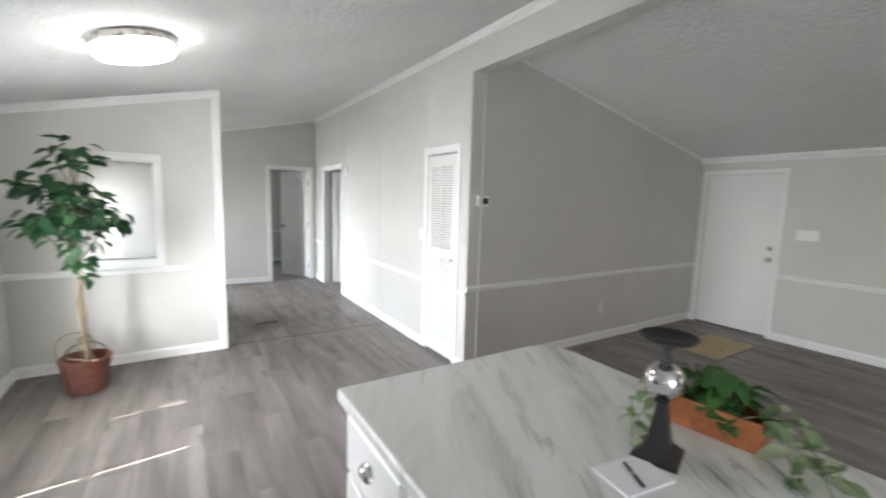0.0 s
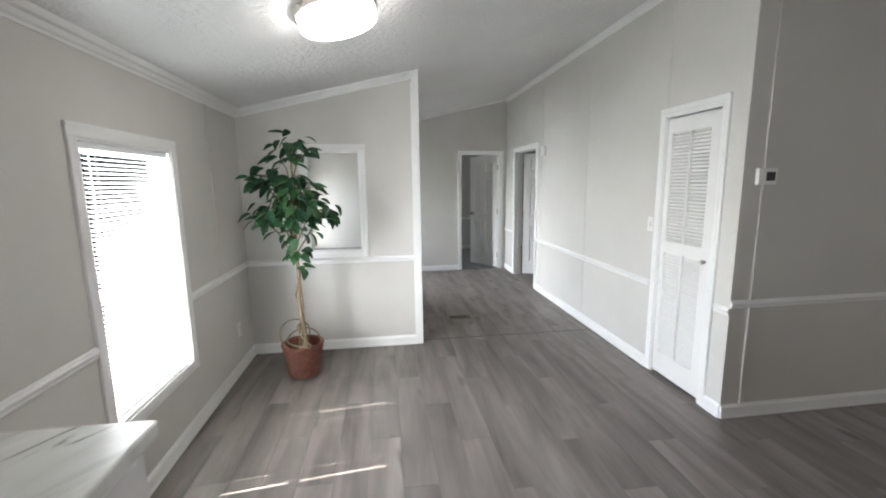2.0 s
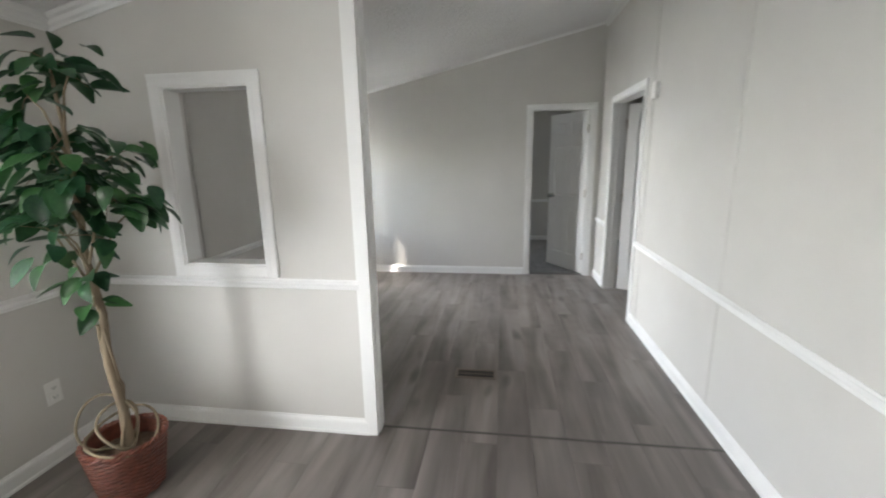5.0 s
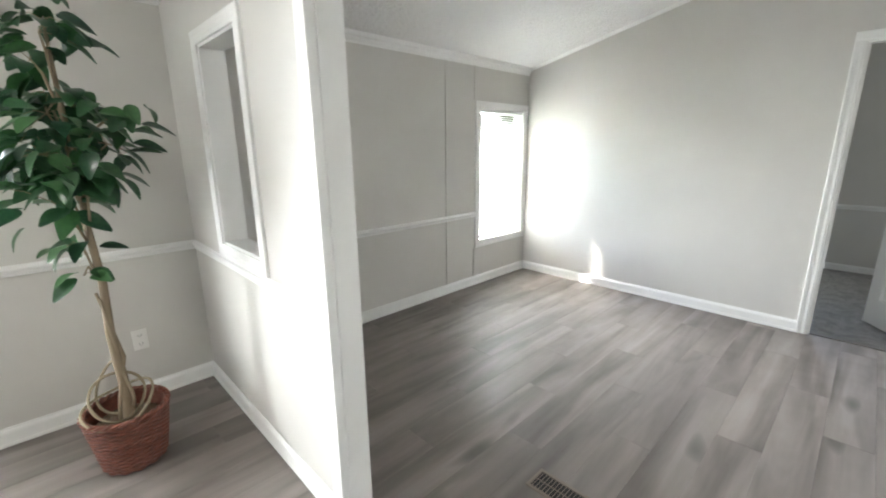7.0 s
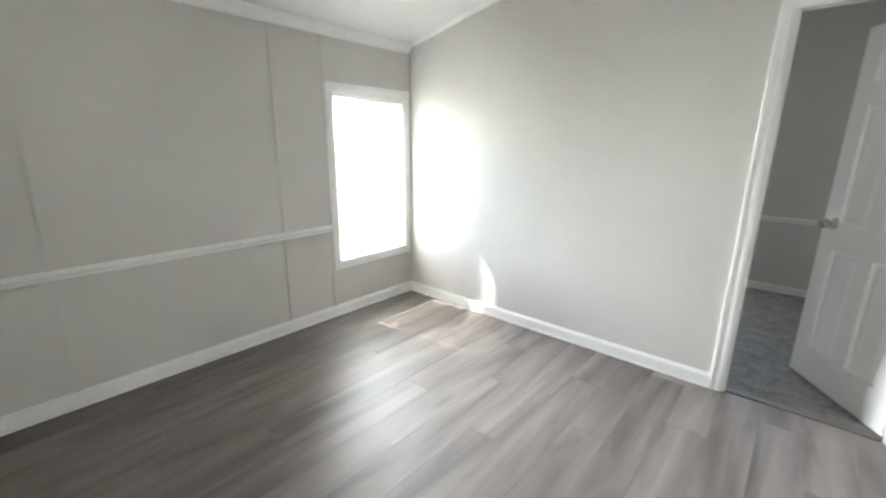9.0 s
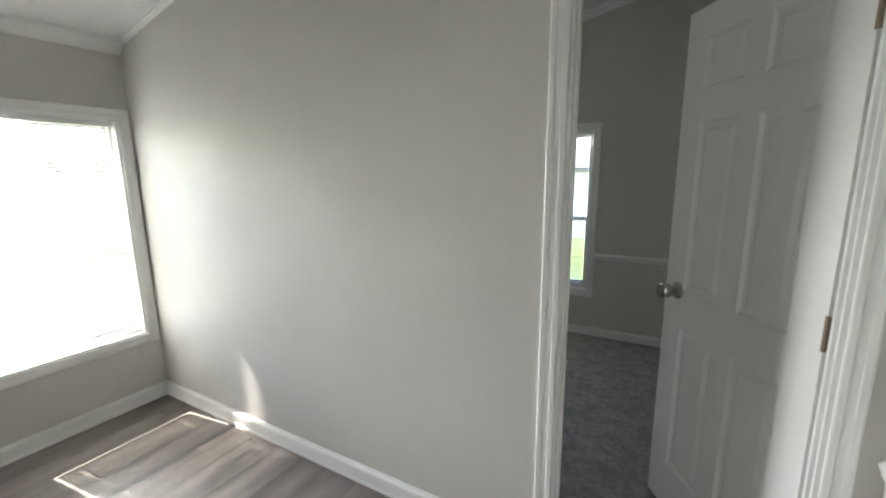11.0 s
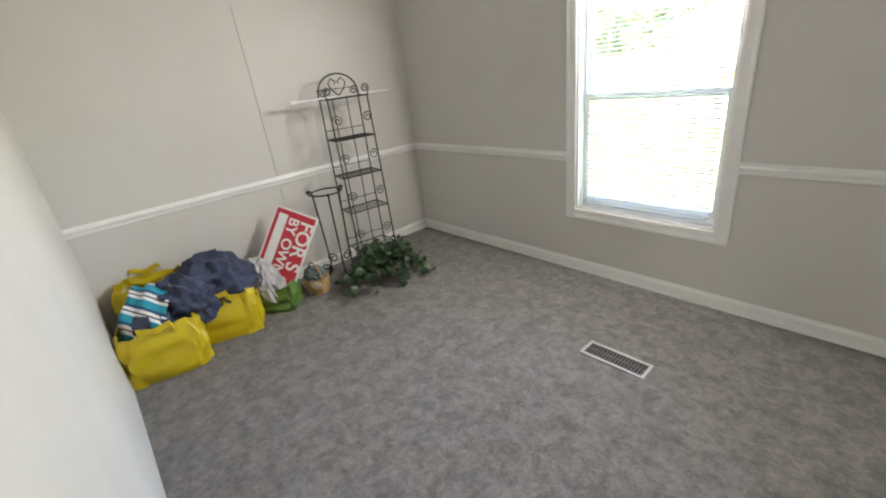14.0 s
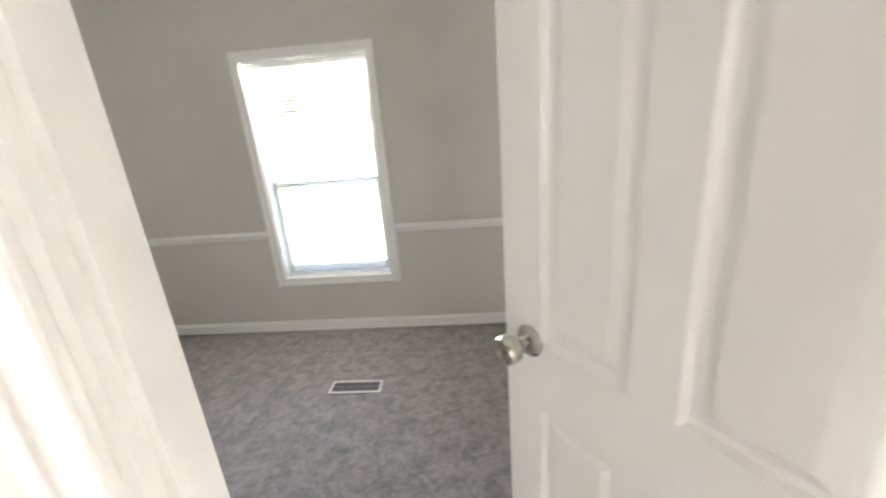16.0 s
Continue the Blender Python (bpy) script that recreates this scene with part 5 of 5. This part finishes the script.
stand = thing("plant_stand", "dark iron plant stand with ring top and scrolls", "plant stand", pose(0.25, 8.855, 0.004))
bm = bmesh.new()
tube(bm, [(0.10 * math.cos(a), 0.10 * math.sin(a), 0.605) for a in [2 * math.pi * i / 32 for i in range(32)]], 0.0055, 7, closed=True)
part("ring", bm, IRON, stand, smooth=True)
for k in range(3):
    a = radians(100 + 120 * k)
    d = Vector((math.cos(a), math.sin(a), 0))
    bm = bmesh.new()
    tube(bm, [d * 0.10 + Vector((0, 0, 0.605)), d * 0.085 + Vector((0, 0, 0.3)), d * 0.08 + Vector((0, 0, 0.10)), d * 0.11 + Vector((0, 0, 0.006))], 0.006, 7)
    tube(bm, [d * (0.115 + 0.0) + Vector((0, 0, 0.05)) + d * p.x + Vector((0, 0, p.z)) for p in scroll(1.5, 0.042, 0.01)], 0.005, 7)
    tube(bm, [d * 0.055 + Vector((0, 0, 0.135)) + d * p.x + Vector((0, 0, p.z)) for p in scroll(1.4, 0.036, 0.009)], 0.005, 7)
    tube(bm, [d * 0.118 + Vector((0, 0, 0.600)) + d * p.x + Vector((0, 0, p.z)) for p in scroll(1.4, 0.020, 0.006)], 0.0045, 7)
    part("leg", bm, IRON, stand, smooth=True)

# yard sign, turned on its side
REDS = painted("red_sign", (0.50, 0.022, 0.035), 0.4, 0.05)
WHITES = painted("white_sign", (0.80, 0.79, 0.77), 0.45, 0.03)
O_, TR, BL_ = Vector((0.13, 8.573, 0.59)), Vector((0.335, 8.712, 0.483)), Vector((0.125, 8.235, 0.11))
ux = (BL_ - O_).normalized()
uy = (TR - O_)
uy = (uy - ux * uy.dot(ux)).normalized()
uz = ux.cross(uy)
sign_m = Matrix((ux, uy, uz)).transposed().to_4x4()
sign_m.translation = O_
sign = thing("yard_sign", "red and white plastic yard sign leaning sideways", "sign", sign_m)
SL, SW = 0.59, 0.285
part("board", B((0, SL, 0, SW, -0.008, -0.001), bev=0.0006), WHITES, sign)
part("red_field", B((0.012, SL - 0.012, 0.012, SW - 0.012, -0.0008, 0.0006)), REDS, sign, "red printed field")
part("white_band", B((0.04, SL - 0.03, 0.035, 0.095, 0.0008, 0.0016)), WHITES, sign, "blank white band")


def lettering(text, x, y, size, parent):
    """Raised flat letters that read along the sign's length."""
    cu = bpy.data.curves.new("words", "FONT")
    cu.body, cu.size, cu.extrude, cu.offset = text, size, 0.0006, size * 0.02
    ob = new("lettering", cu)
    dg = bpy.context.evaluated_depsgraph_get()
    me = bpy.data.meshes.new_from_object(ob.evaluated_get(dg))
    bpy.data.objects.remove(ob)
    me.materials.clear()
    me.materials.append(WHITES)
    ob = new("lettering", me)
    ob.parent = parent
    ob.matrix_basis = Matrix.Translation((x, y, 0.0016))
    tagged(ob, "white printed words")


lettering("FOR S", 0.045, 0.190, 0.122, sign)
lettering("BY OWN", 0.045, 0.112, 0.092, sign)

# small basket
STRAW = painted("straw_weave", (0.42, 0.25, 0.10), 0.75, 0.3, 40.0, 0.5, 200.0)
sb = thing("small_basket", "small tan woven basket with a handle", "basket", pose(0.30, 8.63, 0.004))
for i in range(9):
    bm = bmesh.new()
    tube(bm, [((0.075 + 0.002 * i + 0.003 * math.cos(9 * a + math.pi * (i % 2))) * math.cos(a), (0.060 + 0.002 * i + 0.003 * math.cos(9 * a + math.pi * (i % 2))) * math.sin(a), 0.008 + i * 0.0115) for a in [2 * math.pi * j / 54 for j in range(54)]], 0.0065, 5, closed=True)
    part("weave_band", bm, STRAW, sb, smooth=True)
bm = bmesh.new()
lathe(bm, [(0, 0.0), (0.07, 0.0), (0.085, 0.10), (0.08, 0.10), (0.066, 0.01), (0, 0.01)], Matrix.Diagonal((1, 0.82, 1, 1)), 24)
part("inner_wall", bm, STRAW, sb)
bm = bmesh.new()
tube(bm, [(0.09 * math.cos(a), 0, 0.09 + 0.11 * math.sin(a)) for a in [math.pi * i / 14 for i in range(15)]], 0.006, 6)
part("handle", bm, STRAW, sb, smooth=True)
LINEN = painted("pale_cloth", (0.55, 0.47, 0.36), 0.95, 0.12, 20.0, 0.4)
TEAL = painted("grey_teal_cloth", (0.16, 0.21, 0.20), 0.95, 0.2, 20.0, 0.4)


def crumple(name, m, size, material, label, category, seed, amp=0.35, freq=5.0, flat=0.55, sub=5):
    """A heap of soft stuff: a rounded lump pushed into folds."""
    bm = bmesh.new()
    bmesh.ops.create_icosphere(bm, subdivisions=sub, radius=1.0)
    off = Vector((seed * 3.7, seed * 1.9, seed * 5.3))
    for v in bm.verts:
        d = v.co.normalized()
        ridge = 1.0 - abs(noise.noise(d * freq * 0.45 + off)) * 2.2
        fold = 1.0 + amp * (0.6 * ridge + 0.5 * noise.noise(d * freq + off) + 0.22 * noise.noise(d * freq * 2.7 + off))
        v.co = Vector((d.x * size[0], d.y * size[1], d.z * size[2])) * fold
        low = -size[2] * flat
        if v.co.z < low:
            v.co.z = low + 0.06 * (v.co.z - low)
    lowest = min(v.co.z for v in bm.verts)
    for v in bm.verts:
        v.co.z -= lowest
    ob = tagged(solid(name, bm, material, True), label, category)
    ob.matrix_world = m
    return ob


crumple("folded_cloth", pose(0.295, 8.63, 0.075), (0.075, 0.06, 0.06), TEAL, "grey-green cloth stuffed into the small basket", "cloth", 3)
crumple("ribbon_bow", pose(0.36, 8.60, 0.06, 30, 0, 20), (0.05, 0.018, 0.03), LINEN, "pale cloth bow on the small basket", "bow", 8)

# shopping bags
YBAG = painted("yellow_woven_bag", (0.58, 0.43, 0.015), 0.38, 0.10, 7.0, 0.35, 160.0)
GBAG = painted("green_bag_plastic", (0.10, 0.20, 0.04), 0.35, 0.3, 9.0, 0.3)
CLEAR = painted("crumpled_grey_plastic", (0.42, 0.42, 0.43), 0.25, 0.2, 14.0, 0.6, 60.0)


def sack(parent_name, m, lx, ly, h, material, label, seed, handle=True):
    """An open, slumped bag: four creased sides round a flat foot."""
    bag = thing(parent_name, label, "bag", m, group="bags by the bedroom wall")
    bm = bmesh.new()
    n, k = 64, 14
    outer = []
    for j in range(k + 1):
        u = j / k
        ring = []
        for i in range(n):
            a = 2 * math.pi * i / n
            c, s = math.cos(a), math.sin(a)
            e = 0.32
            x = lx * abs(c) ** e * (1 if c > 0 else -1)
            y = ly * abs(s) ** e * (1 if s > 0 else -1)
            w = 1 + 0.10 * math.sin(math.pi * u) - 0.05 * u
            fold = 0.013 * noise.noise(Vector((c * 2.2 + seed, s * 2.2, u * 3.0))) + 0.006 * noise.noise(Vector((c * 7 + seed, s * 7, u * 7)))
            sag = 0.028 * noise.noise(Vector((c * 1.4, s * 1.4 + seed * 2, 4.0))) * u
            ring.append(Vector((x * w + fold * c * 2, y * w + fold * s * 2, h * u + sag)))
        outer.append(ring)
    rows = [[bm.verts.new(p) for p in r] for r in outer]
    inner = [[bm.verts.new(Vector((p.x * 0.985, p.y * 0.985, p.z if j else p.z + 0.006))) for p in r] for j, r in enumerate(outer)]
    for stack, flip in ((rows, False), (inner, True)):
        for p, q in zip(stack, stack[1:]):
            for i in range(n):
                f = (p[i], p[(i + 1) % n], q[(i + 1) % n], q[i])
                bm.faces.new(f[::-1] if flip else f)
    for i in range(n):
        bm.faces.new((rows[-1][i], rows[-1][(i + 1) % n], inner[-1][(i + 1) % n], inner[-1][i]))
    bm.faces.new(rows[0][::-1])
    bm.faces.new(inner[0])
    part("body", bm, material, bag, smooth=True)
    if handle:
        for sy in (-1, 1):
            bm = bmesh.new()
            pts = [(-lx * 0.45, sy * ly * 0.98, h * 0.9), (-lx * 0.40, sy * ly * 1.08, h * 1.12), (0, sy * ly * 1.15, h * 1.05), (lx * 0.40, sy * ly * 1.10, h * 1.10), (lx * 0.45, sy * ly * 0.98, h * 0.9)]
            for a, b in zip(pts, pts[1:]):
                a, b = Vector(a), Vector(b)
                d = Vector((0, 0.002, 0)), Vector((0, 0, 0.014))
                vs = [bm.verts.new(p + s1 * d[0] + s2 * d[1]) for p in (a, b) for s1, s2 in ((-1, -1), (1, -1), (1, 1), (-1, 1))]
                for i in range(4):
                    bm.faces.new((vs[i], vs[(i + 1) % 4], vs[4 + (i + 1) % 4], vs[4 + i]))
            part("strap", bm, material, bag)
    return bag


sack("shopping_bag", pose(0.37, 7.755, 0.004, 0, 0, 82), 0.17, 0.165, 0.265, YBAG, "large yellow woven shopping bag, stuffed full", 1.0)
sack("shopping_bag", pose(0.25, 8.07, 0.004, 0, 0, 70), 0.20, 0.17, 0.26, YBAG, "large yellow woven shopping bag filled with towels", 4.0)
sack("shopping_bag", pose(0.10, 7.80, 0.004, 0, 0, 84), 0.17, 0.08, 0.38, YBAG, "yellow woven bag standing against the wall", 7.0)
sack("plastic_bag", pose(0.29, 8.39, 0.004, 0, 0, 50), 0.10, 0.09, 0.16, GBAG, "green and clear plastic bag, half collapsed", 9.0, False)
crumple("plastic_wrap", pose(0.30, 8.375, 0.06, 0, -20, 40), (0.07, 0.085, 0.17), CLEAR, "crumpled clear grey plastic wrap", "wrap", 12, 0.3, 6.0)

DENIM = painted("navy_blanket", (0.045, 0.058, 0.105), 0.95, 0.2, 9.0, 0.6, 150.0)
crumple("blanket", pose(0.24, 8.08, 0.15, 0, 0, 70), (0.185, 0.165, 0.18), DENIM, "dark navy blanket crumpled in the bags", "blanket", 2, 0.34, 3.8)
crumple("blanket", pose(0.33, 7.91, 0.17, 0, 0, 20), (0.15, 0.14, 0.15), DENIM, "dark navy blanket corner over the yellow bag", "blanket", 6, 0.34, 3.8)

n_ = Nodes("striped_towel")
tc = n_.coords((1, 1, 1))
sep = n_.t.nodes.new("ShaderNodeSeparateXYZ")
n_.link(tc, sep.inputs[0])
mul = n_.t.nodes.new("ShaderNodeMath")
mul.operation = "MULTIPLY"
mul.inputs[1].default_value = 11.0
dif = n_.t.nodes.new("ShaderNodeMath")
dif.operation = "MULTIPLY_ADD"
dif.inputs[1].default_value = 0.35
n_.link(sep.outputs["X"], dif.inputs[0])
n_.link(sep.outputs["Y"], dif.inputs[2])
n_.link(dif.outputs[0], mul.inputs[0])
frac = n_.t.nodes.new("ShaderNodeMath")
frac.operation = "FRACT"
n_.link(mul.outputs[0], frac.inputs[0])
rp = n_.t.nodes.new("ShaderNodeValToRGB")
rp.color_ramp.interpolation = "CONSTANT"
for i, (p, c) in enumerate(((0.0, (0.01, 0.31, 0.42)), (0.40, (0.80, 0.80, 0.78)), (0.58, (0.03, 0.04, 0.07)), (0.66, (0.80, 0.80, 0.78)), (0.84, (0.02, 0.09, 0.20)))):
    e = rp.color_ramp.elements[i] if i < 2 else rp.color_ramp.elements.new(p)
    e.position, e.color = p, (*c, 1)
n_.link(frac.outputs[0], rp.inputs[0])
n_.bump(n_.noise(n_.coords(), 160.0), 0.4, 0.004)
TOWEL = n_.out(rp.outputs[0], 0.95)
crumple("blanket", pose(0.35, 7.755, 0.13, 0, 0, 70), (0.135, 0.125, 0.13), DENIM, "dark navy blanket under the striped towel", "blanket", 15, 0.28, 3.2)


def draped_towel(m, w, l):
    """A soft cloth sheet lying in folds, its far and near edges drooping."""
    bm = bmesh.new()
    nu, nv, layers = 26, 34, []
    for thick in (0.0, -0.006):
        grid = []
        for j in range(nv + 1):
            row = []
            for i in range(nu + 1):
                u, v = i / nu * 2 - 1, j / nv * 2 - 1
                z = 0.05 * (1 - v * v) - 0.035 * u * u + 0.011 * math.sin(7.0 * u + 2.2 * v) + 0.016 * noise.noise(Vector((u * 1.7, v * 1.7, 4.0)))
                row.append(bm.verts.new((u * w / 2 * (1 - 0.10 * v) + 0.008 * math.sin(5 * v), v * l / 2 + 0.007 * math.sin(4 * u), z + thick)))
            grid.append(row)
        layers.append(grid)
    top, low = layers
    for j in range(nv):
        for i in range(nu):
            bm.faces.new((top[j][i], top[j][i + 1], top[j + 1][i + 1], top[j + 1][i]))
            bm.faces.new((low[j][i], low[j + 1][i], low[j + 1][i + 1], low[j][i + 1]))
    for j in range(nv):
        bm.faces.new((top[j][0], top[j + 1][0], low[j + 1][0], low[j][0]))
        bm.faces.new((top[j][nu], low[j][nu], low[j + 1][nu], top[j + 1][nu]))
    for i in range(nu):
        bm.faces.new((top[0][i], low[0][i], low[0][i + 1], top[0][i + 1]))
        bm.faces.new((top[nv][i], top[nv][i + 1], low[nv][i + 1], low[nv][i]))
    ob = tagged(solid("beach_towel", bm, TOWEL, True), "teal and white striped beach towel on the bag", "towel")
    ob.matrix_world = m
    return ob


draped_towel(pose(0.365, 7.735, 0.325, 40, 4, 52), 0.235, 0.28)

# ivy
IVY = leaf_material("ivy_leaf", (0.010, 0.035, 0.016), (0.055, 0.12, 0.05), 0.4)
ivy = thing("ivy_garland", "artificial dark green ivy heaped on the carpet", "plant", pose(0.52, 9.05, 0.006))
rnd = random.Random(21)
bm = bmesh.new()
spots = []
for k in range(19):
    a = rnd.uniform(0, 6.28)
    L = rnd.uniform(0.14, 0.33)
    pts = [Vector((rnd.uniform(-0.06, 0.06), rnd.uniform(-0.06, 0.06), 0.07))]
    for i in range(1, 5):
        a += rnd.uniform(-0.5, 0.5)
        pts.append(pts[-1] + Vector((math.cos(a) * L / 4 * 0.85, math.sin(a) * L / 4, 0)))
        pts[-1].z = max(0.012, 0.19 * math.sin(math.pi * (0.35 + 0.65 * i / 4)) * rnd.uniform(0.6, 1.2))
    tube(bm, pts, 0.0025, 5)
    for i in range(22):
        u = i / 21 * 3.99
        p = pts[int(u)].lerp(pts[int(u) + 1], u % 1)
        spots.append(((p.x + rnd.uniform(-0.03, 0.03), p.y + rnd.uniform(-0.03, 0.03), max(0.012, p.z + rnd.uniform(-0.01, 0.05))), rnd.uniform(0, 360)))
iv = part("stem", bm, STEM, ivy, "thin green stems")
scatter_leaves(iv, [leaf_mesh("leaf", 0.055, 0.055, 0.25, IVY, True), leaf_mesh("leaf", 0.045, 0.046, 0.4, IVY, True)], spots, rnd, (0.75, 1.2), (-35, 30))

# ---------------------------------------------------------------- floor planks
PW_, PL_ = 0.182, 1.22
plank_meshes = {}


def plank_mesh(w, l):
    key = (round(w, 3), round(l, 3))
    if key not in plank_meshes:
        bm = bmesh.new()
        g, c = 0.0002, 0.0006
        lo = [(-w / 2 + g, -l / 2 + g), (w / 2 - g, -l / 2 + g), (w / 2 - g, l / 2 - g), (-w / 2 + g, l / 2 - g)]
        hi = [(-w / 2 + g + c, -l / 2 + g + c), (w / 2 - g - c, -l / 2 + g + c), (w / 2 - g - c, l / 2 - g - c), (-w / 2 + g + c, l / 2 - g - c)]
        rings = [[bm.verts.new((x, y, z)) for x, y in r] for r, z in ((lo, -0.006), (lo, -0.0008), (hi, 0.0))]
        for p, q in zip(rings, rings[1:]):
            for i in range(4):
                bm.faces.new((p[i], p[(i + 1) % 4], q[(i + 1) % 4], q[i]))
        bm.faces.new(rings[-1])
        me = bpy.data.meshes.new("plank")
        bm.to_mesh(me)
        bm.free()
        me.materials.append(PLANK)
        plank_meshes[key] = me
    return plank_meshes[key]


def near_planks(x, y):
    return (x < XR + 0.1 and y > -0.3) or (x > XR and -0.8 < y < YT)


rest = bmesh.new()
x, col_i = 0.0, 0
rnd = random.Random(3)
while x < XE:
    w = min(PW_, XE - x)
    y = YS - (col_i * 0.437) % PL_
    while y < YF2 - 0.045:
        y0, y1 = max(y, YS), min(y + PL_, YF2 - 0.045)
        if y1 - y0 > 0.02:
            if near_planks(x + w / 2, (y0 + y1) / 2):
                p = new("plank", plank_mesh(w, y1 - y0))
                p.parent = floor
                p.matrix_basis = pose(x + w / 2, (y0 + y1) / 2, 0)
            else:
                box(rest, x + 0.0006, x + w - 0.0006, y0 + 0.0006, y1 - 0.0006, -0.006, 0.0)
        y += PL_
    x += w
    col_i += 1
tagged(part("far_planks", rest, PLANK, floor, "grey planks out of the walk"), kind="stuff")
